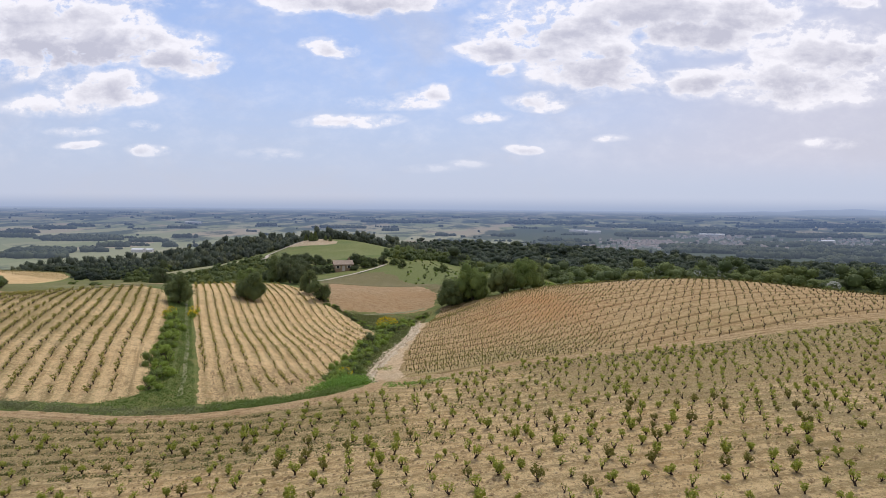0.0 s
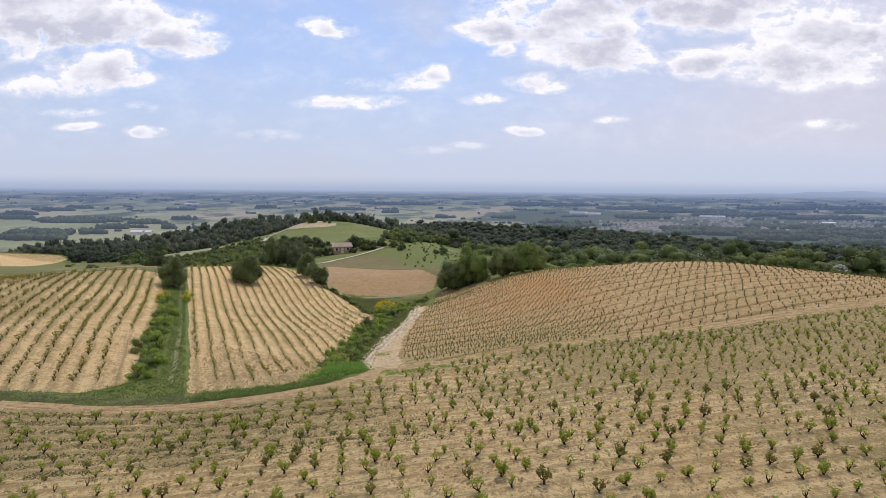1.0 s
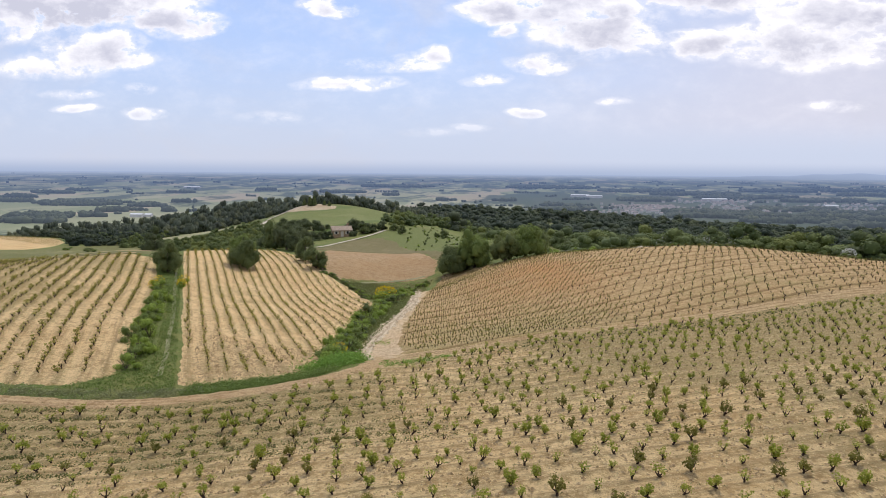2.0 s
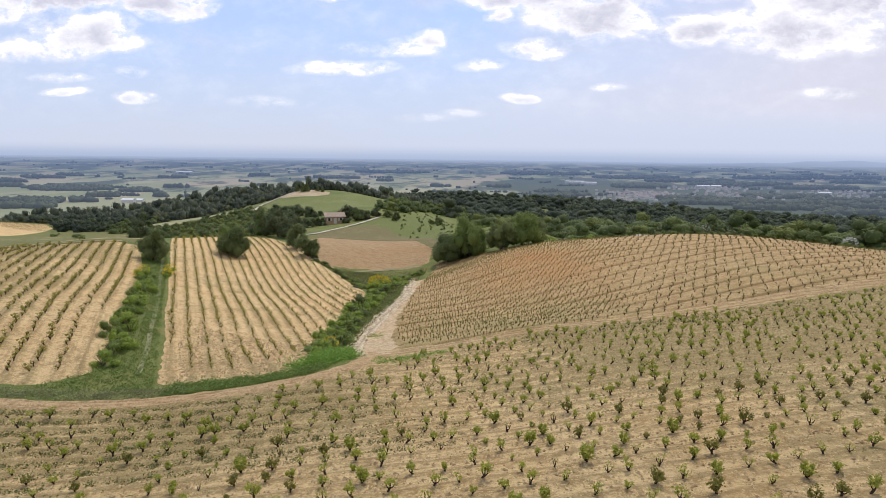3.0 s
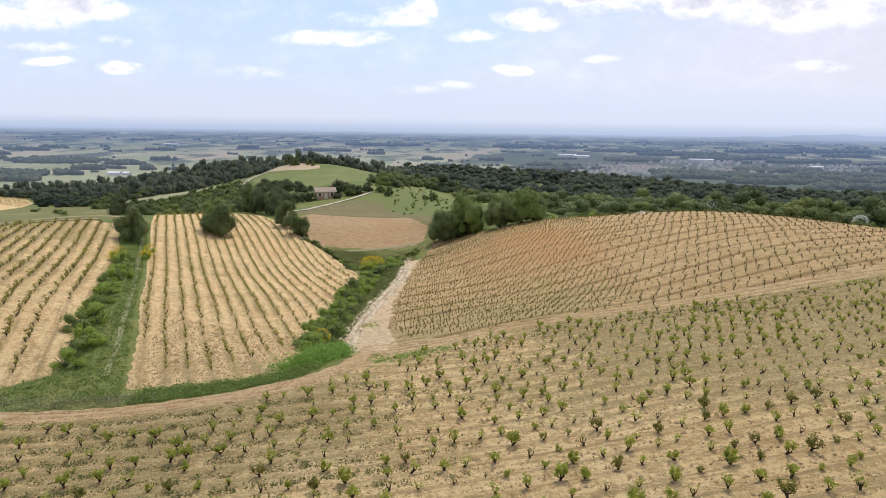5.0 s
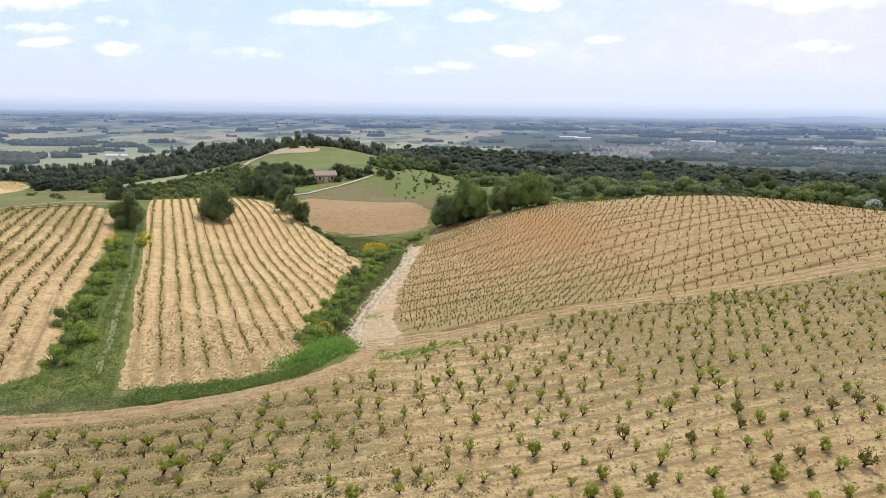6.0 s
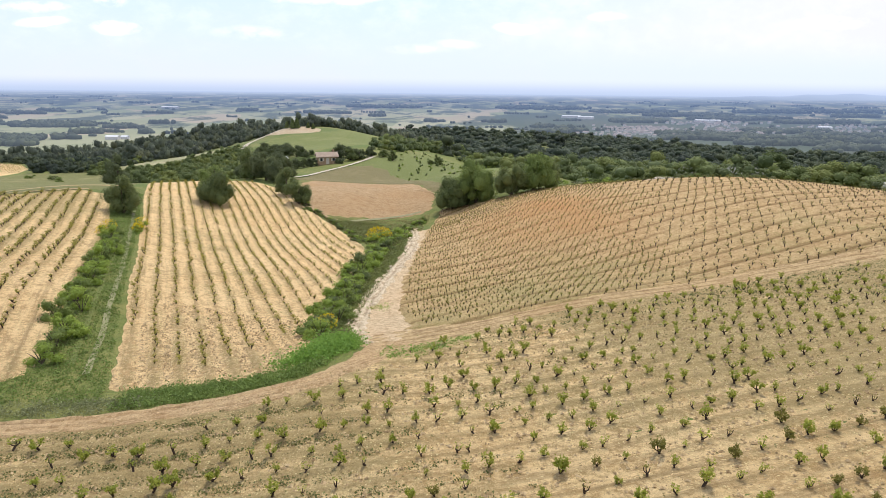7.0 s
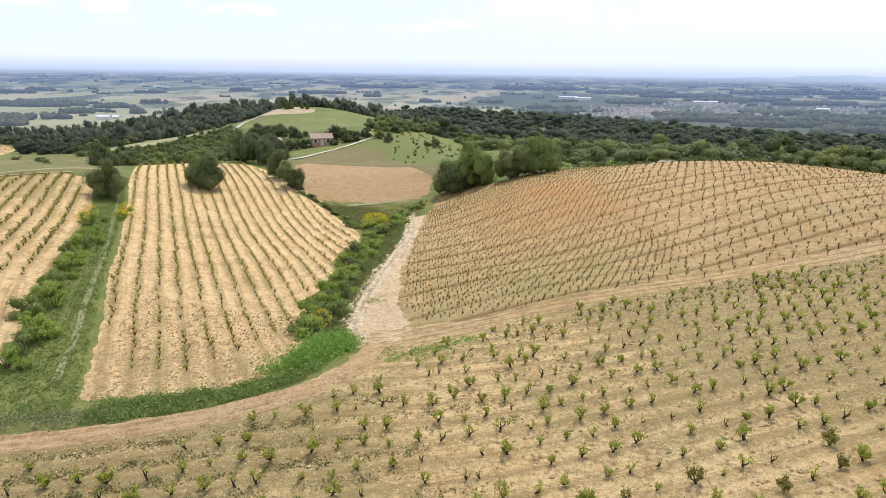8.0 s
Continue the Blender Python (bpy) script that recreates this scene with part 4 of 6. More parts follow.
def merged(wood, leaf):
    heap = Heap()
    for part_, m in ((wood, 0), (leaf, 1)):
        if part_.count:
            v, q, t, qm, tm = part_.arrays()
            heap.add(v, q, m)
    return heap.arrays()


rng = np.random.default_rng(7)
# the front plot, along its contour rows
front_spots = []
for k in range(-80, 90):                      # columns run square to the contour rows
    for step in (1, -1):
        row, x = (22, k * 1.36 + 0.5) if step > 0 else (21, None)
        if x is None:
            x = k * 1.36 + 0.5
            x += FRONT_GAP * float(sweep(x + 0.5) - sweep(x - 0.5))
        while -6 <= row < 42:
            px = x + rng.normal(0, 0.19)
            y = row * FRONT_GAP + 1.5 + float(sweep(px)) + rng.normal(0, 0.13)
            gaps = 0.06 + 0.24 * min(1.0, max(0.0, -(px + 5) / 14)) + 0.08 * (wobble(px, y, 6.0, 4.0) > 0.35)
            if y > -8 and abs(px) < 0.95 * max(y + 8, 20.0) and rng.random() > gaps:
                front_spots.append((px, y, 1.0 if rng.random() > 0.2 else 0.7))
            slope = float(sweep(x + 0.5) - sweep(x - 0.5))
            x -= step * FRONT_GAP * slope / (1 + slope * slope)
            row += step
fx, fy = np.array([p[0] for p in front_spots]), np.array([p[1] for p in front_spots])
ok = inside(fx, fy - 0.9, FRONT) & inside(fx, fy + 0.9, FRONT) & inside(fx + 1.0, fy, FRONT)
front_spots = with_heights([p for p, o in zip(front_spots, ok) if o])
LEAFY = [14, 60, 120, 190, 270, 330, 90, 80, 240, 160, 30, 210]
near_kinds = []
for k, leafy in enumerate(LEAFY):
    wood, leaf = vine_arrays(rng, leafy)
    stump = wood.mesh("vine_trunk", BARK)
    green = leaf.mesh("vine_foliage", LEAF_VINE if k % 4 else LEAF_OLD)
    near_kinds.append((stump, green, leafy))
all_kinds = []
for leafy in LEAFY:
    all_kinds.append(merged(*vine_arrays(rng, leafy)))
# the nearest vines stand as things of their own
near_zone = [p for p in front_spots if 21 < p[1] - 0.2 * p[0] < 39 and abs(p[0]) < 0.72 * (p[1] + 2)]
near_zone.sort(key=lambda p: abs(p[1] - 31) + 0.4 * abs(p[0]))
near_set = set(near_zone[:300])
models = []
for stump, green, leafy in near_kinds:
    base = new("bush_vine")
    part("trunk", stump, base)
    part("foliage", green, base, "yellow-green young leaves")
    words = "gnarled bush vine with few leaves on stony soil" if leafy < 50 else "gnarled bush vine in young leaf on stony soil" if leafy < 220 else "full leafy bush vine with bright green shoots"
    tagged(base, words, "vine", "bush vines of the front plot")
    models.append(base)
free = list(models)
for x, y, s in sorted(near_set):
    k = int(rng.integers(len(models)))
    m = pose(x, y, spot_cache(x, y), 0, 0, float(rng.uniform(0, 360))) @ Matrix.Scale(float(s * rng.uniform(0.78, 1.2)), 4)
    if models[k] in free:
        free.remove(models[k])
        models[k].matrix_basis = m
    else:
        ob = copy_thing(models[k], Matrix())
        ob.matrix_basis = m
for left_over in free:
    x, y, s = front_spots[0]
    left_over.matrix_basis = pose(x, y, spot_cache(x, y))
join_vines("vine_rows_front", [p for p in front_spots if p not in near_set], all_kinds, rng, [BARK, LEAF_VINE], "rows of leafy bush vines on stony soil", (0.78, 1.2))

# the hill plot, on a square pattern
hill_spots = []
for far_side, gap_a, gap_b in ((False, 0.78, 0.84), (True, 1.42, 1.6)):       # set closer on the near flank
    for i in range(-220, 220):
        for j in range(-20, 230):
            p = i * gap_a * HILL_A + j * gap_b * HILL_B + rng.normal(0, 0.16 if far_side else 0.07, 2)
            if 55 < p[1] < 145 and -8 < p[0] < 98 and (p[0] - 0.25 * (p[1] - 80) + 4 * math.sin(p[1] * 0.21) + 2 * math.sin(p[0] * 1.7 + p[1] * 2.3) > 21) == far_side and rng.random() > 0.09:
                hill_spots.append((float(p[0]), float(p[1]), 0.76 if far_side else 0.62))
hx, hy = np.array([p[0] for p in hill_spots]), np.array([p[1] for p in hill_spots])
ok = inside(hx, hy, HILL_VINES)
hill_spots = with_heights([p for p, o in zip(hill_spots, ok) if o], 0.16)
light_kinds = [merged(*vine_arrays(rng, leafy, False)) for leafy in (0.5, 5, 12, 3, 14, 8)]
flank = [p for p in hill_spots if p[2] < 0.73]
leafy_kinds = [merged(*vine_arrays(rng, leafy, False)) for leafy in (6, 14, 20, 26, 10, 17)]
join_vines("vine_rows_hill", [p for p in hill_spots if p[2] > 0.73], light_kinds, rng, [BARK, LEAF_OLD], "rows of small sparse bush vines on red soil")
join_vines("vine_rows_flank", flank, leafy_kinds, rng, [BARK, LEAF_OLD], "close rows of small leafy bush vines on yellowish soil", (0.7, 1.0))

# the two left plots, in straight rows
def row_spots(poly, rowfn, step, gap, jitter=0.12, margin=0.5):
    poly = np.asarray(poly, float)
    ax = np.array(ROWS_AT) / np.hypot(*ROWS_AT)
    side = np.array((ax[1], -ax[0]))
    out = []
    shift = rowfn(0.0, 0.0) * step
    for r in range(-90, 160):
        off = r * step - shift
        for k in range(0, 190):
            p = side * off / np.hypot(*ROWS_AT) + ax * (k * gap + rng.normal(0, jitter)) + side * rng.normal(0, 0.07)
            out.append((float(p[0]), float(p[1]), 0.9))
    x, y = np.array([p[0] for p in out]), np.array([p[1] for p in out])
    ok = inside(x, y - 1.0, poly) & inside(x + margin, y, poly) & inside(x - 0.5, y + 0.3, poly) & (x > -0.92 * (y + 10)) & (rng.random(len(x)) > 0.09)
    return with_heights([p for p, o in zip(out, ok) if o])


MIDDLE_VINES = [(-22.9, 51.2), (-17.2, 50.9), (-15.8, 54.6), (-14.4, 59.0), (-13.6, 66), (-14.0, 77), (-14.0, 93.7), (-15.2, 101.5), (-17.6, 108.5), (-22.6, 117.6), (-26.8, 122), (-30.1, 126), (-34.2, 132.5), (-42, 146), (-49, 156), (-58, 160), (-66, 157), (-69, 146), (-44.3, 94.4), (-28.1, 60.8)]
mid_kinds = [merged(*vine_arrays(rng, leafy, False)) for leafy in (12, 20, 32, 16, 27, 8)]
join_vines("vine_rows_left", row_spots(LEFT, row_left, 1.62, 1.1, margin=1.9), mid_kinds, rng, [BARK, LEAF_YELLOW], "straight rows of bush vines on pale tilled soil", (0.85, 1.15))
join_vines("vine_rows_middle", row_spots(MIDDLE_VINES, row_middle, 1.62, 1.1), mid_kinds, rng, [BARK, LEAF_YELLOW], "straight rows of bush vines on pale tilled soil", (0.62, 0.92))
far_spots = []
for r in range(-170, -60):
    for k in range(140, 320):
        u, v = r * 2.6, k * 1.25
        x, y = 0.93 * u + 0.37 * v, -0.37 * u + 0.93 * v
        far_spots.append((float(x + rng.normal(0, 0.12)), float(y + rng.normal(0, 0.12)), 0.8))
wx, wy = np.array([p[0] for p in far_spots]), np.array([p[1] for p in far_spots])
far_spots = with_heights([p for p, o in zip(far_spots, inside(wx, wy, FAR_PLOT)) if o], 0.15)
join_vines("vine_rows_far", far_spots, mid_kinds, rng, [BARK, LEAF_OLD], "small far rows of bush vines on striped soil")

# ---- trees ----
def crown_arrays(rng, w, h, lobes, per, size, core=0.68):
    """Leaf clumps on uneven lobes: a crown w wide and h high standing on z = 0."""
    heap = Heap()
    for k in range(lobes):
        a, r = rng.uniform(0, 2 * np.pi), np.sqrt(rng.uniform(0, 1)) * 0.40 * w
        fall = 1 - (r / (0.47 * w)) ** 2
        zc = h * (rng.uniform(0.12, 0.24) if k % 3 == 0 else 0.20 + 0.62 * rng.random() ** 0.8 * fall)
        c = np.array([np.cos(a) * r, np.sin(a) * r, zc])
        rad = np.array([w, w, h]) * rng.uniform(0.10, 0.23)
        if core:
            heap.add(*lump(rng, c, rad * core, 0.25))
        d = rng.normal(size=(per, 3))
        d /= np.linalg.norm(d, axis=1)[:, None]
        d[:, 2] = np.where(d[:, 2] < -0.5, -d[:, 2], d[:, 2])
        pts = c + d * rad * (0.72 + 0.48 * rng.random((per, 1)) ** 0.8)
        heap.add(*leaves(rng, pts, size, 0.2, d))
    return heap


def tree_thing(name, x, y, w, h, leaf, label, seed, trunk=0.22, lobes=13, per=150, size=0.42, category="tree", group=""):
    """A tree: tapered trunk, limbs, crown."""
    rng = np.random.default_rng(seed)
    base = new(name)
    foot = h * trunk
    bole = Heap()
    lean = rng.normal(0, 0.04 * h, 2)
    bole.add(*tube([[0, 0, -0.4], [lean[0] * 0.3, lean[1] * 0.3, foot * 0.6], [lean[0], lean[1], h * 0.62]], [0.045 * h * 0.6 + 0.08, 0.03 * h + 0.05, 0.04], 7))
    part("trunk", bole.mesh("trunk", TRUNK, True), base, "rough dark bark")
    for k in range(6):
        limb = Heap()
        a, z0 = k * 1.05 + rng.uniform(0, 0.6), foot * rng.uniform(0.6, 1.5)
        end = [np.cos(a) * w * 0.34, np.sin(a) * w * 0.34, z0 + h * rng.uniform(0.2, 0.4)]
        limb.add(*tube([[lean[0] * 0.4, lean[1] * 0.4, z0], [end[0] * 0.5, end[1] * 0.5, z0 + (end[2] - z0) * 0.35], end], [0.09, 0.06, 0.02], 5))
        part("limb", limb.mesh("limb", TRUNK, True), base)
    heap = crown_arrays(rng, w, h - foot * 0.7, lobes, per, size)
    heap.verts = [v + [lean[0] * 0.5, lean[1] * 0.5, foot * 0.55] for v in heap.verts]
    part("crown", heap.mesh("crown", leaf, True), base)
    base.matrix_basis = pose(x, y, spot(x, y))
    return tagged(base, label, category, group)


def shrub_thing(name, x, y, w, h, leaf, label, seed, lobes=7, per=70, size=0.22, category="bush", group="", bloom=None, blooms=0):
    """A bush of several leafy lobes on short stems, with or without flowers."""
    rng = np.random.default_rng(seed)
    base = new(name)
    for k in range(5):
        stem = Heap()
        a = k * 1.26 + rng.uniform(0, 0.5)
        stem.add(*tube([[0, 0, -0.15], [np.cos(a) * w * 0.12, np.sin(a) * w * 0.12, h * 0.3], [np.cos(a) * w * 0.27, np.sin(a) * w * 0.27, h * 0.6]], [0.05, 0.035, 0.012], 4))
        part("stem", stem.mesh("stem", TRUNK), base)
    heap = crown_arrays(rng, w * 1.15, h * 1.1, lobes, per, size)
    heap.verts = [v - [0, 0, h * 0.10] for v in heap.verts]
    part("foliage", heap.mesh("foliage", leaf, True), base)
    if bloom is not None:
        d = rng.normal(size=(blooms, 3))
        d /= np.linalg.norm(d, axis=1)[:, None]
        d[:, 2] = np.abs(d[:, 2])
        pts = d * [w * 0.46, w * 0.46, h * 0.62] * rng.uniform(0.85, 1.15, (blooms, 1)) + [0, 0, h * 0.38]
        fl = Heap()
        fl.add(*leaves(rng, pts, size * 0.9, 0.3))
        tagged(part("bloom", fl.mesh("bloom", bloom), base, "bright yellow flowers" if bloom is FLOWER else "whitish blossom"), kind="stuff")
    base.matrix_basis = pose(x, y, spot(x, y))
    return tagged(base, label, category, group)


OAK = "dark dense holm oak beside the vineyard track"
tree_thing("oak_tree", -50.3, 101.2, 5.0, 6.5, LEAF_OAK, OAK, 11, 0.03, 20, 330, 0.21)
tree_thing("oak_tree", -43.7, 121.2, 6.6, 8.2, LEAF_OAK, "broad green oak standing among vine rows", 15, 0.03, 22, 340, 0.23)
tree_thing("oak_tree", -45.2, 123.6, 5.6, 9.8, LEAF_FRESH, "tall fresh green oak standing among vine rows", 12, 0.10, 18, 330, 0.23)
tree_thing("oak_tree", -30.8, 128.0, 5.2, 5.8, LEAF_OAK, "round dark oak at the vineyard's edge", 13, 0.03, 18, 280, 0.22)
tree_thing("oak_tree", -34.7, 134.0, 5.0, 6.0, LEAF_OAK, "round dark oak at the vineyard's edge", 14, 0.03, 18, 280, 0.22)
for k, (x, y, w, h) in enumerate([(-43.5, 158, 7.5, 7.5), (-48, 163, 8.5, 10), (-52.5, 168, 8, 10.5), (-46, 170, 8, 8.5), (-58, 178, 9, 9)]):
    tree_thing("oak_tree", x, y, w, h, LEAF_OAK if k == 2 else LEAF_DARK, "bushy dark oak in a hedgerow behind the vineyard", 20 + k, 0.04, 16, 220, 0.32, group="hedgerow oaks")
for k, (x, y, w, h) in enumerate([(-0.6, 137.5, 7.6, 8.4), (4.6, 138, 8.6, 10.6), (2.0, 141, 7.0, 9.0), (11.6, 134.8, 7.6, 8.8), (16.4, 136.5, 8.6, 10.2), (20.0, 139, 6.0, 7.4)]):
    tree_thing("oak_tree", x, y, w, h, LEAF_FRESH if k in (1, 2, 4) else LEAF_OAK, "broad green oak in the clump below the hill vineyard", 30 + k, 0.03, 28, 330, 0.25, group="clump of oaks")
tree_thing("oak_tree", -98, 119, 4.5, 4.2, LEAF_OAK, "low dark oak bush on the grassy margin", 41, 0.05, 10, 90, 0.4)
tree_thing("oak_tree", -84, 160, 7.2, 8.6, LEAF_DARK, "round oak behind the pale vineyard", 42, 0.12, 16, 150, 0.3)
for k, (x, y, w, h) in enumerate([(-49.4, 219.4, 4.4, 4.0), (-52.0, 218.4, 4.8, 4.2), (-55.0, 218.0, 4.8, 4.0), (-58.3, 217.6, 4.6, 4.2), (-58, 248, 7, 5.5), (-64, 256, 8, 6), (-69, 264, 8, 6), (-74, 273, 9, 6.5), (-80, 283, 9, 6.5), (-86, 293, 9, 6.5), (-93, 303, 9.5, 7), (-66, 208, 8, 7.5), (-58, 201, 7.5, 7), (-71, 228, 8.5, 8), (-42.5, 232, 7.2, 6.8), (-39.6, 222.2, 3.2, 2.8), (-37.2, 228, 6.0, 5.2), (-34.0, 230, 5.6, 4.8), (-30.6, 236, 5.2, 4.6), (-40, 236, 6, 5.5)]):
    tree_thing("garden_tree", x, y, w, h, LEAF_OAK if k in (11, 16) else LEAF_DARK, "dark evergreen tree sheltering the farmhouse", 50 + k, 0.03, 14, 170, 0.34, group="trees round the farmhouse")


def cypress(x, y, h, w, seed):
    rng = np.random.default_rng(seed)
    base = new("cypress")
    part("trunk", (lambda q: (q.add(*tube([[0, 0, -0.3], [0, 0, h * 0.5]], [0.2, 0.08], 6)), q.mesh("trunk", TRUNK))[1])(Heap()), base)
    heap = Heap()
    for z in np.linspace(0.1, 0.92, 9):
        r = w * 0.5 * (1 - z) ** 0.6
        heap.add(*lump(rng, (0, 0, h * z), (r, r, h * 0.09), 0.2))
        d = rng.normal(size=(60, 3))
        d /= np.linalg.norm(d, axis=1)[:, None]
        heap.add(*leaves(rng, d * [r, r, h * 0.09] + [0, 0, h * z], 0.6, 0.2, d))
    part("crown", heap.mesh("crown", LEAF_PINE), base)
    base.matrix_basis = pose(x, y, spot(x, y))
    return tagged(base, "dark conical cypress on the hilltop clearing", "tree", "hilltop conifers")


for k, (x, y, h, w) in enumerate([(-103, 400, 6.5, 4.5), (-100.5, 401, 7, 4.5), (-108, 404, 4.5, 3.5), (-90, 402, 3.5, 3), (-94, 404, 3.5, 3)]):
    cypress(x, y, h, w, 70 + k)

for k, (x, y, w, h) in enumerate([(-172, 250, 4, 2.4), (-160, 246, 4.5, 2.6), (-152, 238, 4, 2.2), (-224, 236, 4, 3.6), (-229, 237, 3.5, 3.2)]):
    shrub_thing("pasture_bush", x, y, w, h, LEAF_OAK if k % 2 else LEAF_FRESH, "dark bush on the edge of rough pasture", 560 + k, 7, 70, 0.3, group="pasture bushes")

# yellow broom and pale blossom bushes
shrub_thing("broom_bush", -12.6, 107.5, 4.3, 2.4, LEAF_SHRUB, "yellow flowering broom bush in the hollow", 80, 9, 90, 0.24, group="broom", bloom=FLOWER, blooms=420)
for k, (x, y, w, h) in enumerate([(-11.9, 63.2, 1.9, 1.5), (-12.0, 61.3, 1.6, 1.3), (-46.0, 90.0, 2.2, 1.7), (-45.4, 87.6, 1.8, 1.4), (-44.6, 95.5, 2.0, 1.8), (-43.9, 93.3, 1.7, 1.4)]):
    shrub_thing("broom_bush", x, y, w, h, LEAF_SHRUB, "yellow flowering broom bush in the rough verge", 81 + k, 6, 60, 0.17, group="broom", bloom=FLOWER, blooms=130)
WHITE = foliage("white_blossom", (0.72, 0.70, 0.62), (0.5, 0.5, 0.42), 0.2, 1.5)
for k, (x, y, w, h) in enumerate([(58, 151, 4, 2.6), (53, 149, 4.5, 2.8), (64, 150, 5, 2.4), (88, 133, 3.2, 2.2), (68, 148, 4, 2.2)]):
    shrub_thing("blossom_bush", x, y, w, h, LEAF_GREY, "pale blossoming bush behind the hill vineyard", 90 + k, 7, 60, 0.3, group="blossom bushes", bloom=WHITE, blooms=160 if k in (2, 3) else 40)

# bushes and a heap of cleared stones along the brow of the hill plot
br = np.random.default_rng(61)
BROW_LINE = ([24, 40, 55, 68, 82, 97], [147, 146.5, 142.5, 136.5, 125.5, 115])
for k, x in enumerate(np.arange(25, 97, 2.6)):
    x = float(x + br.uniform(-0.9, 0.9))
    y = float(np.interp(x, *BROW_LINE) + br.uniform(0.3, 3.2))
    if 41 < x < 51:
        continue
    shrub_thing("brow_bush", x, y, br.uniform(1.3, 3.2), br.uniform(0.8, 1.9), (LEAF_SHRUB, LEAF_GREY, LEAF_FRESH, LEAF_OAK)[int(br.integers(4))], "low green bush on the brow behind the vines", 620 + k, 7, 70, 0.2, group="bushes on the brow")


def stone_heap(x, y):
    base = new("stone_heap")
    rng = np.random.default_rng(17)
    rock = plain_paint("cleared_limestone", (0.62, 0.55, 0.44), (0.36, 0.30, 0.22), 2.0)
    for k in range(60):
        u, v = rng.normal(0, 1.9), rng.normal(0, 0.5)
        r = rng.uniform(0.25, 0.7)
        one = Heap()
        one.add(*lump(rng, (u, v, land(x + u, y + v) - spot(x, y) + max(0.0, 0.75 - 0.16 * abs(u) - 0.4 * abs(v)) * rng.uniform(0.3, 1)), (r * 1.25, r, r * 0.7), 0.25, 4, 6))
        part("stone", one.mesh("stone", rock), base)
    base.matrix_basis = pose(x, y, spot(x, y))
    return tagged(base, "pale heap of cleared field stones on the brow", "stone heap")


stone_heap(46.5, 148.6)

# hedge of the hollow, verge thickets, herbs
def along(line, gap, rng, spread):
    line = np.asarray(line, float)
    s = np.concatenate([[0], np.cumsum(np.hypot(*np.diff(line, axis=0).T))])
    t = np.arange(0, s[-1], gap)
    return np.interp(t, s, line[:, 0]) + rng.normal(0, spread, len(t)), np.interp(t, s, line[:, 1]) + rng.normal(0, spread, len(t))


hr = np.random.default_rng(99)
GULLY = [(-11.9, 59.5), (-12.5, 66), (-12.8, 75), (-12.5, 85), (-11.5, 95), (-10.7, 103), (-10.2, 112)]
for k, (x, y) in enumerate(zip(*along(GULLY, 1.45, hr, 0.55))):
    shrub_thing("hedge_bush", x, y, hr.uniform(2.3, 3.7), hr.uniform(1.4, 2.5), (LEAF_SHRUB, LEAF_FRESH, LEAF_SHRUB, LEAF_OAK)[k % 4], "leafy green bush in the hollow's hedge", 200 + k, 8, 130, 0.15, group="hedge of the hollow")
for k, (x, y) in enumerate(zip(*along([(-30.5, 129.5), (-27.6, 125.2), (-23.8, 121.4), (-20.6, 117.6), (-17.2, 112), (-14.6, 106)], 1.5, hr, 0.35))):
    shrub_thing("hedge_bush", x, y, hr.uniform(1.0, 1.9), hr.uniform(0.6, 1.2), (LEAF_FRESH, LEAF_SHRUB, LEAF_OAK)[k % 3], "low green bush along the vineyard's edge", 700 + k, 7, 90, 0.16, group="hedge of the hollow")
for k, (x, y) in enumerate(zip(*along([(-9.4, 118), (-9.8, 126), (-6.5, 133)], 1.7, hr, 0.7))):
    shrub_thing("hedge_bush", x, y, hr.uniform(1.2, 2.2), hr.uniform(0.7, 1.3), (LEAF_SHRUB, LEAF_FRESH)[k % 2], "leafy green bush in the hollow below the oaks", 740 + k, 7, 90, 0.18, group="hedge of the hollow")
VERGE = [(-28.6, 53), (-31.2, 59.3), (-34, 65.5), (-38, 74), (-42.6, 84), (-45.5, 90)]
for k, (x, y) in enumerate(zip(*along(VERGE, 1.6, hr, 0.35))):
    shrub_thing("bramble_bush", x, y, hr.uniform(1.6, 2.6), hr.uniform(1.4, 2.2), (LEAF_SHRUB, LEAF_FRESH, LEAF_SHRUB)[k % 3], "low dense bramble along the grass track", 260 + k, 7, 120, 0.14, group="brambles by the track")
for k, (x, y) in enumerate(hr.uniform((-26, 172), (14, 268), (150, 2))):
    if inside(np.array([x]), np.array([y]), SLOPE)[0] and x > -24 + 0.3 * (215 - y):
        shrub_thing("slope_bush", float(x), float(y), hr.uniform(0.5, 1.2), hr.uniform(0.5, 1.3), (LEAF_SHRUB, LEAF_FRESH, LEAF_SHRUB, LEAF_OAK)[k % 4], "small round bush dotted on the meadow slope", 300 + k, 6, 60, 0.2, group="bushes on the slope")
for k, (x, y, w, h) in enumerate([(-21.4, 226, 3.4, 4.2), (-26, 235, 4.2, 3.4), (-5.3, 218, 4.0, 4.6), (-8, 224, 2.6, 2.6)]):
    tree_thing("young_oak_tree", x, y, w, h, LEAF_OAK, "small dark oak on the meadow slope", 480 + k, 0.05, 12, 150, 0.26)


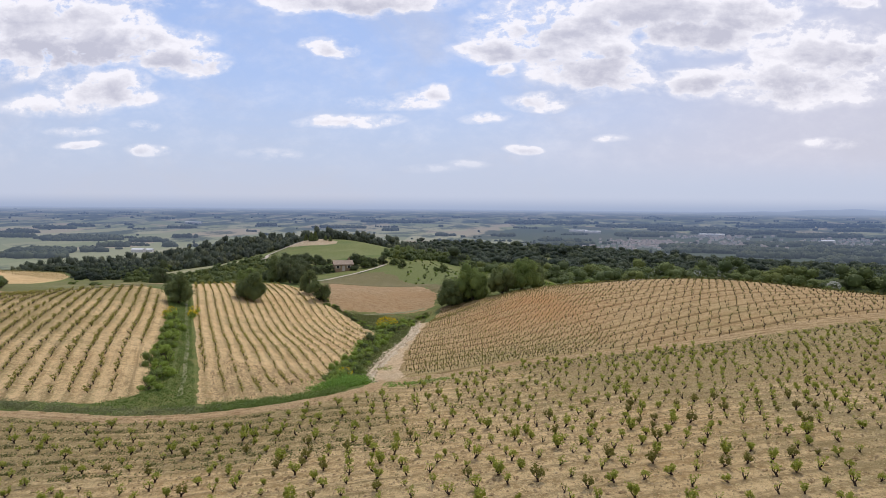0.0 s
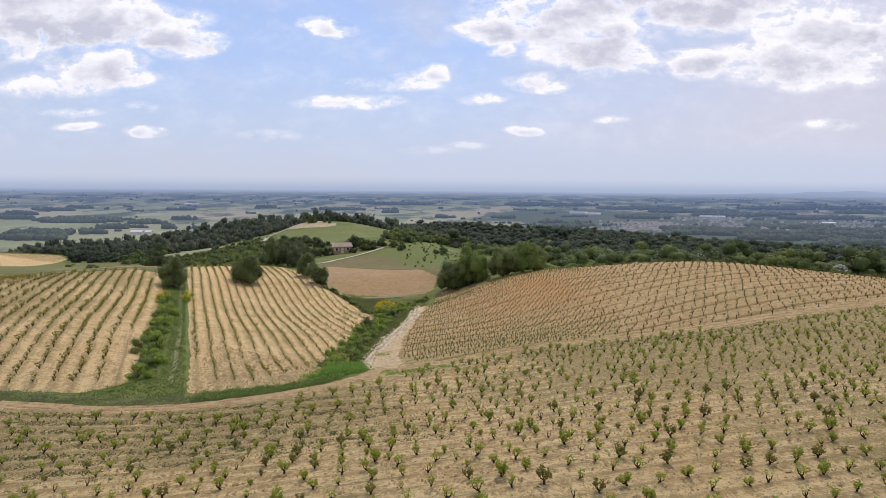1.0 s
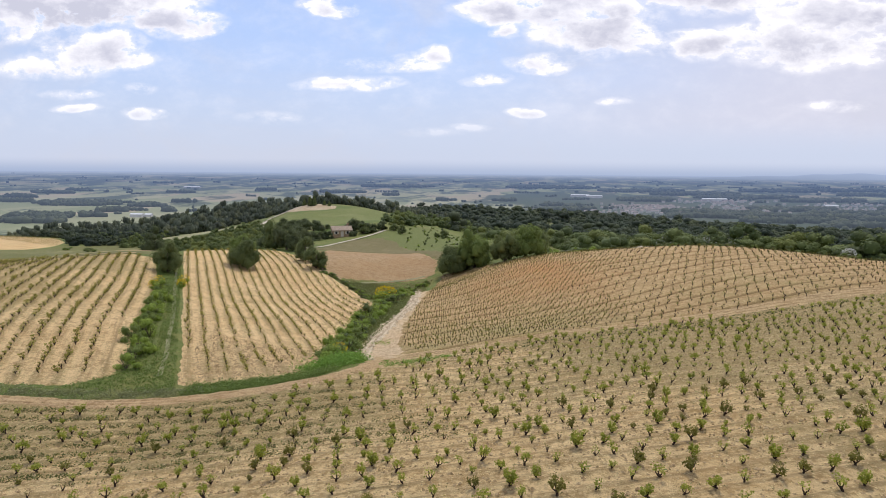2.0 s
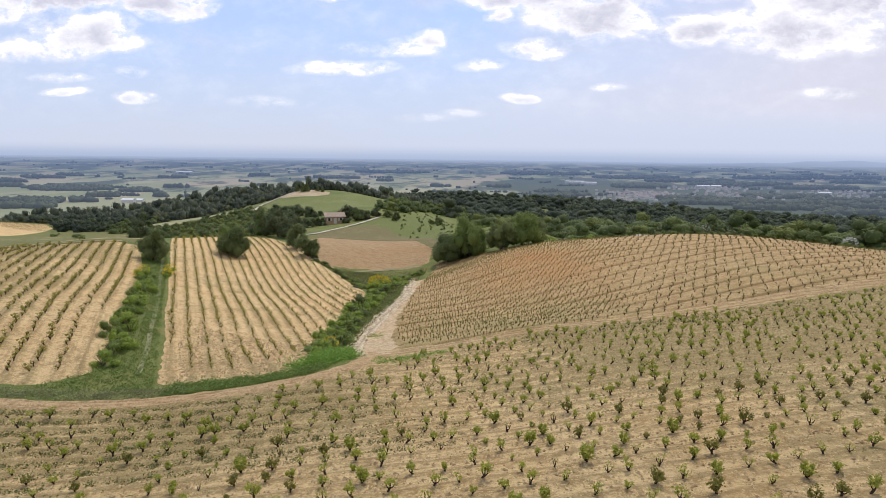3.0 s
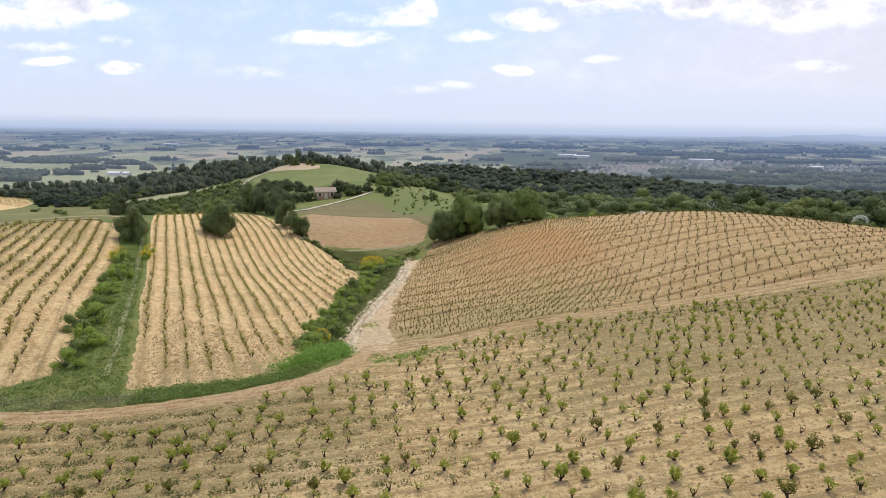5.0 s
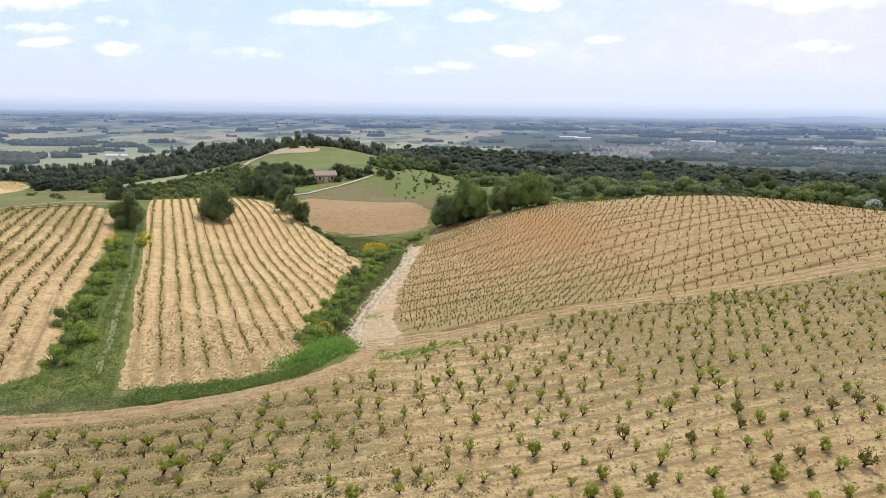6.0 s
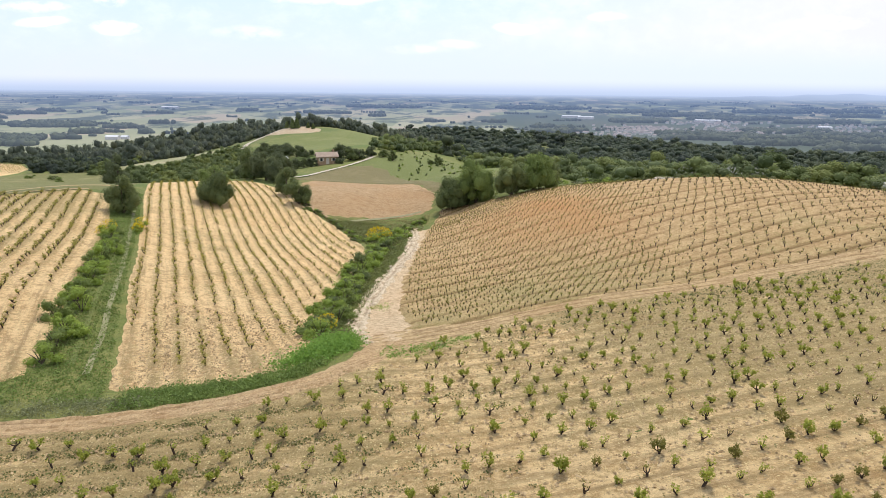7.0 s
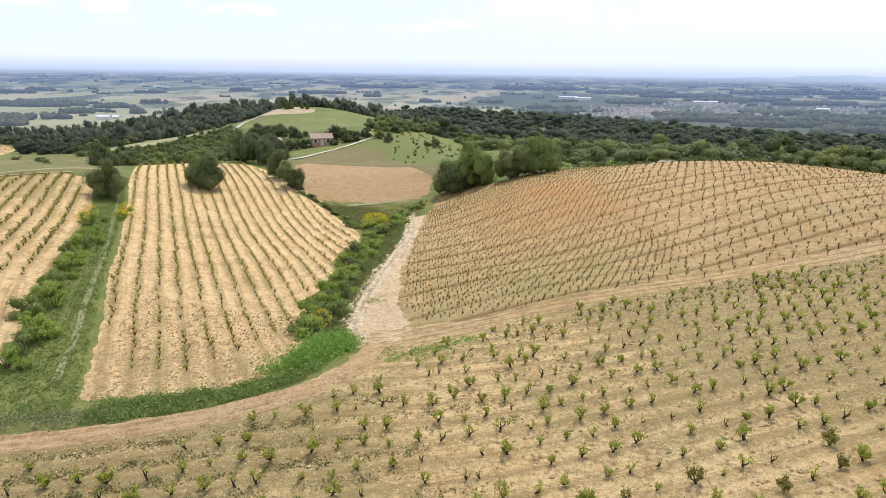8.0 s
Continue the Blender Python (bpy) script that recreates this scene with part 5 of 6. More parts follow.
def scatter_stuff(name, points, size, leaf, rng, per, spread, label, category, lobes=0):
    """Low growth strewn over places, joined."""
    heap = Heap()
    z = land(points[:, 0], points[:, 1])
    for (x, y), h in zip(points, z):
        k = rng.uniform(0.6, 1.4)
        pts = rng.normal(0, 1, (per, 3)) * [spread * k, spread * k, spread * 0.45 * k] + [x, y, h + spread * 0.5 * k]
        pts[:, 2] = np.maximum(pts[:, 2], h + 0.02)
        heap.add(*leaves(rng, pts, size * k, 0.0))
        if lobes:
            heap.add(*lump(rng, (x, y, h + spread * 0.4), (spread * 1.3 * k, spread * 1.3 * k, spread * 0.8 * k), 0.25, 4, 6))
    return tagged(new(name, heap.mesh(name, leaf)), label, category, kind="stuff")


def in_poly(rng, poly, count):
    poly = np.asarray(poly, float)
    p = rng.uniform(poly.min(0), poly.max(0), (count * 6, 2))
    return p[inside(p[:, 0], p[:, 1], poly)][:count]


HERB_BED = [(-12.6, 50.6), (-10.2, 52.2), (-8.4, 55.5), (-8.3, 57.2), (-9.6, 58.2), (-11.0, 57.5), (-11.2, 53)]
scatter_stuff("tall_herbs", in_poly(hr, HERB_BED, 330), 0.13, LEAF_HERB, hr, 50, 0.46, "lush bright green herbs at the bend of the track", "herbs")
scatter_stuff("verge_herbs", in_poly(hr, [(-21, 46.4), (-14.9, 47.2), (-11.2, 49.0), (-9.4, 51.6), (-10.4, 52.4), (-11.6, 50.4), (-14.4, 49.1), (-21.5, 48.6)], 480), 0.10, LEAF_TRACK, hr, 40, 0.22, "green herbs along the dirt track", "herbs")
scatter_stuff("verge_grass", in_poly(hr, [(-70, 39.2), (-40, 43.2), (-24.3, 45.6), (-19, 46.5), (-19, 47.8), (-25, 47.2), (-40, 44.6), (-70, 41.4)], 900), 0.10, LEAF_GREY, hr, 22, 0.2, "grey-green tufts along the dirt track", "grass")
TRACK_VERGE = [(-31, 46.6), (-22.4, 47.4), (-23.0, 49), (-28.5, 60.5), (-44.5, 94), (-55, 116), (-58, 111), (-49.5, 96), (-37.5, 70), (-29, 51)]
scatter_stuff("track_grass", in_poly(hr, TRACK_VERGE, 7500), 0.10, LEAF_TRACK, hr, 8, 0.13, "rough green grass on the field track", "grass")
HOLLOW = [(-12.4, 58), (-9.5, 60), (-10.2, 70), (-9.4, 81), (-7.8, 95), (-7.8, 108), (-8.8, 122), (-16, 127), (-22, 122), (-24.6, 122.4), (-20.8, 118.4), (-15.8, 109.2), (-13.2, 102), (-12.2, 93), (-12.4, 77)]
scatter_stuff("hollow_grass", in_poly(hr, HOLLOW, 5200), 0.17, LEAF_HOLLOW, hr, 8, 0.22, "rough grass and herbs in the hollow", "grass")
weeds = in_poly(hr, [(-34, 20), (-44, 42), (-18.7, 44.6), (-6.4, 51), (13, 64), (60, 79), (75, 70), (45, 20)], 34000)
keep = (hr.random(len(weeds)) < np.clip(0.45 + 0.5 * front_green(weeds[:, 0], weeds[:, 1]) - 1.1 * saw(front_row(weeds[:, 0], weeds[:, 1])), 0.03, 1)) & (np.abs(weeds[:, 0]) < 0.9 * (weeds[:, 1] + 6))


def clods(name, points, low, high, mat, rng, label):
    """Stones and clods strewn over tilled ground, joined."""
    heap = Heap()
    for (x, y), z in zip(points, land(points[:, 0], points[:, 1])):
        r = low + (high - low) * rng.random() ** 3
        heap.add(*lump(rng, (x, y, z + 0.06 + r * 0.2), (r * rng.uniform(0.8, 1.5), r, r * 0.7), 0.3, 3, 5))
    return tagged(new(name, heap.mesh(name, mat)), label, "stones", kind="stuff")


STONE = plain_paint("limestone", (0.60, 0.45, 0.25), (0.30, 0.205, 0.10), 2.0)
bed = in_poly(hr, [(-32, 22), (-40, 42), (-18.7, 44.6), (-6.4, 51), (13, 64), (40, 73), (60, 60), (36, 22)], 30000)
clods("field_stones", bed[np.abs(bed[:, 0]) < 0.85 * (bed[:, 1] + 4)], 0.03, 0.115, STONE, hr, "pale stones and clods among the vines")
bank = in_poly(hr, WASHED, 420)
clods("washed_stones", bank, 0.04, 0.20, plain_paint("pale_marl_stone", (0.62, 0.51, 0.36), (0.42, 0.32, 0.20), 5.0), hr, "pale broken stones on the washed path")
clods("field_clods", in_poly(hr, [(-23, 49.2), (-11.8, 51), (-12.4, 66), (-28, 66)], 5000), 0.03, 0.10, STONE, hr, "pale clods on tilled soil")
scatter_stuff("elbow_weeds", in_poly(hr, [(-6.4, 52.2), (-5.6, 55.2), (-3.6, 55.2), (-0.4, 57.2), (1.5, 57.6), (-0.9, 55.2), (-3.5, 52.8)], 170), 0.09, LEAF_HERB, hr, 20, 0.16, "low green weeds at the bend of the headland", "weeds")
scatter_stuff("path_weeds", np.array([(-8.2, 71.2)]) + hr.normal(0, 1, (40, 2)) * [0.55, 0.7], 0.09, LEAF_SHRUB, hr, 16, 0.13, "small green weed patch on the washed path", "weeds")
HOLLOW_DRY = foliage("dry_hollow_grass", (0.34, 0.29, 0.13), (0.15, 0.14, 0.055), 0.25, 0.5)
scatter_stuff("hollow_dry_grass", in_poly(hr, [(-9, 100), (-7.6, 110), (-6, 124), (-5, 137), (-16, 128), (-25, 122), (-16, 112)], 1500), 0.15, HOLLOW_DRY, hr, 7, 0.2, "dry brownish grass tufts in the hollow", "grass")
brow_side = in_poly(hr, [(-2, 53.5), (3, 50), (30, 56), (64, 62), (66, 80.5), (41, 73.4), (24, 68.6), (12.9, 64), (3, 59.4)], 9000)
brow_side = brow_side[hr.random(len(brow_side)) < np.clip(0.2 + 0.07 * (brow_side[:, 1] - 55 - 0.3 * brow_side[:, 0]) + 0.45 * wobble(brow_side[:, 0] * 0.3, brow_side[:, 1] - 0.3 * brow_side[:, 0], 2.6, 1.0), 0, 0.8)]
ridge = in_poly(hr, [(-40, 34), (-44, 42), (-18.7, 44.2), (-9, 46.5), (-2, 52), (4, 50), (2, 34), (-20, 30)], 9000)
off = front_row(ridge[:, 0], ridge[:, 1]) % 1.0
ridge = ridge[(np.abs(off - 0.62) < 0.15) & (hr.random(len(ridge)) < np.clip(0.25 - 0.045 * ridge[:, 0] + 0.7 * wobble(ridge[:, 0] * 0.4, ridge[:, 1], 3.0, 2.0), 0, 1))]
LEAF_WEED = foliage("olive_weed_leaf", (0.205, 0.21, 0.072), (0.095, 0.105, 0.036), 0.3, 0.7)
scatter_stuff("headland_weeds", brow_side, 0.10, LEAF_WEED, hr, 9, 0.13, "olive green weeds in the vineyard beside the headland", "weeds")
scatter_stuff("ridge_weeds", ridge, 0.09, LEAF_WEED, hr, 16, 0.14, "olive weeds in strips between the contour rows", "weeds")
STRAW = foliage("dry_weed", (0.36, 0.30, 0.135), (0.17, 0.15, 0.06), 0.25, 0.5)
scatter_stuff("vineyard_weeds", weeds[keep], 0.075, STRAW, hr, 8, 0.10, "dry weeds between the vines", "weeds")


# ---- woods ----
def wood(name, poly, gap, leaf, seed, label, tall=(6, 10), wide=(6, 9), lobes=6, per=40, size=0.7, skip=None, category="wood"):
    """Many trees over a plot of land, joined."""
    rng = np.random.default_rng(seed)
    kinds = [crown_arrays(rng, 1.0, 1.0, lobes, per, size / np.mean(wide), 0.84).arrays() for k in range(8)]
    poly = np.asarray(poly, float)
    gx, gy = np.meshgrid(np.arange(poly[:, 0].min(), poly[:, 0].max(), gap), np.arange(poly[:, 1].min(), poly[:, 1].max(), gap))
    p = np.stack([gx.ravel(), gy.ravel()], 1)
    p = p + rng.uniform(-0.45, 0.45, p.shape) * gap
    p = p[inside(p[:, 0], p[:, 1], poly)]
    p = p[np.abs(p[:, 0]) < 0.92 * (p[:, 1] + 10)]
    if skip is not None:
        p = p[~skip(p[:, 0], p[:, 1])]
    verts, quads, tint, count = [], [], [], 0
    for (x, y), z in zip(p, land(p[:, 0], p[:, 1])):
        v, q, t, qm, tm = kinds[rng.integers(8)]
        grow = rng.beta(2, 2.5)
        w, h, a = wide[0] + (wide[1] - wide[0]) * grow, tall[0] + (tall[1] - tall[0]) * grow * rng.uniform(0.7, 1.2), rng.uniform(0, 6.3)
        c, d = np.cos(a) * w, np.sin(a) * w
        verts.append(np.stack([v[:, 0] * c - v[:, 1] * d + x, v[:, 0] * d + v[:, 1] * c + y, (v[:, 2] - 0.08) * h + z], 1))
        quads.append(q + count)
        tint.append(np.full(len(v), rng.random()))
        count += len(v)
    me = mesh_of(name, np.concatenate(verts), [np.concatenate(quads)], leaf, smooth=True, values={"tint": np.concatenate(tint)})
    return tagged(new(name, me), label, category, kind="stuff")


def clearing(x, y):
    gap = ((x - 76) / 26) ** 2 + ((y - 640) / 50) ** 2 < 1
    gap |= ((x - 20) / 12) ** 2 + ((y - 770) / 40) ** 2 < 1
    return gap | (wobble(x, y, 38.0, 3.0) > 0.66)


def glade(x, y):
    return (((x - 25) / 9) ** 2 + ((y - 166) / 15) ** 2 < 1) | (wobble(x, y, 21.0, 8.0) > 0.60)


def strip_gap(x, y):
    return inside(x, y, STRIP) | inside(x - 2.5, y, STRIP)


wood("pine_wood", [(-162, 335), (-166, 420), (-140, 428), (-112, 424), (-84, 420), (-58, 412), (-38, 400), (-14, 420), (-5, 470), (-40, 560), (-150, 620), (-300, 640), (-420, 620), (-420, 520), (-300, 400), (-220, 330)], 8.0, WOOD_PINE, 401, "dark pine wood over the hill and its flank", (8, 14), (7, 11), 7, 60, 0.62, skip=strip_gap)
wood("scrub_wood", [(-88, 162), (-74, 160), (-80, 200), (-104, 262), (-150, 290), (-160, 330), (-215, 328), (-178, 290), (-150, 262), (-112, 222)], 6.0, WOOD_FRESH, 402, "green scrub wood below the pale vineyard", (2.5, 7.5), (4, 8.5), 7, 80, 0.45, skip=strip_gap)
wood("plot_wood", [(-196, 296), (-188, 272), (-176, 268), (-160, 290), (-162, 330), (-215, 335), (-250, 322), (-222, 312)], 6.5, WOOD_OAK, 407, "dark wood beside the small far vineyard", (4, 8), (6, 9), 7, 70, 0.55)
wood("hedgerow_wood", [(-60, 178), (-52, 178), (-62, 205), (-84, 250), (-100, 300), (-114, 340), (-126, 350), (-138, 318), (-138, 285), (-122, 262), (-86, 215)], 6.0, WOOD_FRESH, 403, "leafy hedgerow trees climbing towards the hill", (2.5, 6.5), (4, 7.5), 7, 80, 0.42, skip=strip_gap)
wood("green_wood", [(14, 182), (24, 160), (40, 150), (56, 147), (78, 135), (104, 120), (170, 140), (330, 260), (330, 330), (120, 330), (40, 330), (6, 300), (10, 240)], 7.5, WOOD_FRESH, 404, "fresh green broadleaf wood below the hill vineyard", (4, 10), (6, 13), 9, 110, 0.5, skip=glade)
wood("oak_wood", [(-5, 300), (40, 320), (120, 320), (330, 310), (640, 480), (700, 620), (560, 740), (300, 800), (60, 900), (-30, 800), (-50, 600), (-18, 520), (0, 430)], 10.5, WOOD_OAK, 405, "dark oak wood falling towards the plain", (6, 13), (9, 18), 8, 70, 0.85, skip=clearing)
wood("crest_wood", [(-32, 252), (-24, 252), (-18, 268), (-12, 296), (2, 320), (20, 320), (10, 380), (-36, 385), (-42, 352), (-36, 300)], 7.0, WOOD_FRESH, 406, "leafy trees along the crest beside the hilltop field", (4, 8), (6, 9), 7, 80, 0.5)


# ---- farmhouse ----
PLASTER = plain_paint("ochre_plaster", (0.36, 0.255, 0.155), (0.24, 0.165, 0.10), 1.2)
TILE = plain_paint("weathered_roof_tile", (0.44, 0.35, 0.27), (0.31, 0.24, 0.18), 2.5)
SHUTTER = plain_paint("pale_shutter", (0.55, 0.50, 0.42), (0.42, 0.38, 0.31), 4.0)
STEEL = plain_paint("pale_sheet_metal", (0.70, 0.69, 0.66), (0.55, 0.54, 0.51), 1.5, 0.5)
glass_mat, n = material("window_glass")
finish(n, (0.02, 0.025, 0.03), 0.08, spec=0.6)


def block(x0, x1, y0, y1, z0, z1):
    v = np.array([(x, y, z) for z in (z0, z1) for y in (y0, y1) for x in (x0, x1)], float)
    f = np.array([(0, 2, 3, 1), (4, 5, 7, 6), (0, 1, 5, 4), (2, 6, 7, 3), (0, 4, 6, 2), (1, 3, 7, 5)])
    return v, f


def solid(name, blocks, mat, parent, label=""):
    heap = Heap()
    for b in blocks:
        heap.add(*block(*b))
    return part(name, heap.mesh(name, mat), parent, label)


def gable(length, depth, eaves, ridge, over=0.45, thick=0.18):
    """Two roof slopes along x, with thickness."""
    hl, hd = length / 2 + over, depth / 2 + over
    drop = (ridge - eaves) / (depth / 2)
    low = eaves - drop * over
    v, q = [], []
    for k, z in enumerate((0.0, thick)):
        v += [(-hl, -hd, low + z), (hl, -hd, low + z), (hl, 0, ridge + z), (-hl, 0, ridge + z), (hl, hd, low + z), (-hl, hd, low + z)]
    q = [(0, 3, 2, 1), (3, 5, 4, 2), (6, 7, 8, 9), (9, 8, 10, 11), (0, 1, 7, 6), (4, 5, 11, 10), (1, 2, 8, 7), (2, 4, 10, 8), (3, 0, 6, 9), (5, 3, 9, 11)]
    return np.array(v, float), np.array(q)


def window(house, x, y, z, w, h, out):
    frame_ob = solid("window", [(x - w / 2 - 0.07, x - w / 2, y - 0.05, y + 0.05, z - 0.07, z + h + 0.07), (x + w / 2, x + w / 2 + 0.07, y - 0.05, y + 0.05, z - 0.07, z + h + 0.07),
                                (x - w / 2, x + w / 2, y - 0.05, y + 0.05, z + h, z + h + 0.07), (x - w / 2 - 0.12, x + w / 2 + 0.12, y - 0.12, y + 0.05, z - 0.1, z)], SHUTTER, house, "pale window frame")
    solid("pane", [(x - w / 2, x + w / 2, y - 0.01, y + 0.03, z, z + h)], glass_mat, frame_ob)
    for side in (-1, 1):
        solid("shutter", [(x + side * (w / 2 + 0.08) + min(0, side * 0.45), x + side * (w / 2 + 0.08) + max(0, side * 0.45), y - 0.09, y - 0.04, z, z + h)], SHUTTER, frame_ob)


def farmhouse(x, y, turn):
    house = new("farmhouse")
    L, D, E, R = 7.0, 5.2, 2.5, 3.7
    heap = Heap()
    heap.add(*block(-L / 2, L / 2, -D / 2, D / 2, -1.5, E))
    heap.add(np.array([(-L / 2, -D / 2, E), (-L / 2, D / 2, E), (-L / 2, 0, R), (L / 2, -D / 2, E), (L / 2, D / 2, E), (L / 2, 0, R)], float), np.array([(0, 2, 1), (3, 4, 5)]))
    part("wall", heap.mesh("wall", PLASTER), house)
    heap = Heap()
    heap.add(*gable(L, D, E, R))
    roof = part("roof", heap.mesh("roof", TILE), house, "weathered clay tile roof")
    heap = Heap()
    for k in range(32):                       # rolls of the tiles
        u = -L / 2 - 0.4 + k * (L + 0.8) / 31
        for side in (-1, 1):
            heap.add(*tube([(u, side * (D / 2 + 0.43), E + 0.02), (u, 0, R + 0.2)], [0.075, 0.07], 4))
    part("tile_rolls", heap.mesh("tile_rolls", TILE), roof)
    solid("chimney", [(2.2, 2.9, 0.4, 1.0, R - 0.6, R + 0.9), (2.12, 2.98, 0.32, 1.08, R + 0.9, R + 1.02)], PLASTER, roof)
    for u in (-2.2, 2.1):
        window(house, u, -D / 2, 1.0, 0.8, 1.0, -1)
    door = solid("door", [(-0.55, 0.55, -D / 2 - 0.06, -D / 2 + 0.05, -0.1, 2.0)], SHUTTER, house, "pale wooden door")
    solid("handle", [(0.38, 0.44, -D / 2 - 0.12, -D / 2 - 0.05, 1.0, 1.12)], BARK, door)
    house.matrix_basis = pose(x, y, spot(x, y) + 0.25, 0, 0, turn)
    return tagged(house, "low ochre stone farmhouse with a weathered tile roof", "house")


farmhouse(-44.9, 223.6, 20)
shed = new("farm_shed")
solid("wall", [(-2.4, 2.4, -1.8, 1.8, -1.2, 2.3)], PLASTER, shed)
heap = Heap()
heap.add(*gable(4.8, 3.6, 2.3, 2.9, 0.3, 0.1))
part("roof", heap.mesh("roof", STEEL), shed, "pale sheet metal roof")
solid("door", [(-0.6, 0.6, -1.86, -1.78, 0, 2.0)], SHUTTER, shed)
shed.matrix_basis = pose(-65.5, 238, spot(-65.5, 238) + 0.2, 0, 0, 20)
tagged(shed, "small shed with a pale metal roof among trees", "shed")

# ---- the far plain: copses, hedges, a small town ----
PLAIN_WOODS = [(-918, 1370, 90, 60), (-743, 1337, 40, 18), (-1199, 1547, 40, 20), (-1240, 1725, 55, 14), (-1098, 1398, 40, 16), (-746, 1002, 48, 34), (-683, 1037, 34, 9), (-714, 1170, 30, 12),
               (-699, 915, 55, 12), (-603, 1188, 18, 10), (-719, 1487, 30, 9), (-705, 2093, 36, 14), (-46, 1699, 28, 12), (-230, 1913, 24, 12), (127, 1700, 26, 14), (234, 1530, 26, 14), (287, 1475, 24, 12)]
TOWN_WOODS = [(560, 1765, 80, 50), (517, 1308, 60, 30), (592, 1267, 60, 30), (749, 1403, 55, 34), (845, 1408, 50, 26), (817, 2052, 150, 60), (909, 1877, 150, 50), (1057, 1725, 112, 36),
              (390, 2479, 190, 90), (692, 2256, 150, 70), (-272, 2460, 145, 50), (-1238, 1856, 42, 12), (-917, 1881, 42, 12), (1335, 2243, 270, 80), (1339, 1975, 75, 30), (-425, 2028, 90, 16), (250, 1350, 60, 20),
              (515, 1184, 90, 22), (622, 1079, 100, 20), (702, 990, 90, 16), (700, 1190, 120, 20), (880, 1130, 110, 20), (1000, 1250, 130, 26), (860, 1290, 90, 18), (1150, 1420, 140, 30)]


def plain_woods():
    rng = np.random.default_rng(55)
    verts, quads, tint, count = [], [], [], 0

    def tree(x, y, w, h):
        nonlocal count
        z = spot(x, y)
        shade = rng.random()
        for k in range(2):
            v, f = lump(rng, (x + rng.normal(0, 0.25 * w), y + rng.normal(0, 0.25 * w), z + h * 0.45), (w * 0.6, w * 0.6, h * 0.58), 0.28, 4, 6)
            verts.append(v)
            quads.append(f + count)
            tint.append(np.full(len(v), shade))
            count += len(v)

    for x, y, a, b in PLAIN_WOODS + TOWN_WOODS:
        for k in range(int(min(160, a * b / 22))):
            u, r = rng.uniform(0, 6.283), np.sqrt(rng.random())
            px, py = x + np.cos(u) * r * a * 1.05, y + np.sin(u) * r * b
            tree(px, py, rng.uniform(9, 17), rng.uniform(6, 11))
    for k in range(240):                      # lone trees and hedges over the fields
        y = rng.uniform(900, 3200)
        x = rng.uniform(-0.85, 0.85) * y
        turn, count_in = rng.normal(0, 0.35), int(rng.choice([1, 1, 2, 4, 9]))
        for j in range(count_in):
            tree(x + j * 10 * np.cos(turn), y + j * 10 * np.sin(turn), rng.uniform(5, 10), rng.uniform(4, 8))
    me = mesh_of("plain_copses", np.concatenate(verts), [np.concatenate(quads)], WOOD_FAR, smooth=True, values={"tint": np.concatenate(tint)})
    tagged(new("plain_copses", me), "blue-hazed copses and hedges over the far plain", "woods", kind="stuff")


plain_woods()
FAR_WALL = haze_glow(plain_paint("far_town_wall", (0.74, 0.70, 0.64), (0.55, 0.51, 0.46), 0.05))
FAR_TILE = haze_glow(plain_paint("far_town_tile", (0.40, 0.34, 0.30), (0.27, 0.22, 0.20), 0.05))
FAR_METAL = haze_glow(plain_paint("far_shed_roof", (0.80, 0.80, 0.80), (0.70, 0.70, 0.70), 0.05))


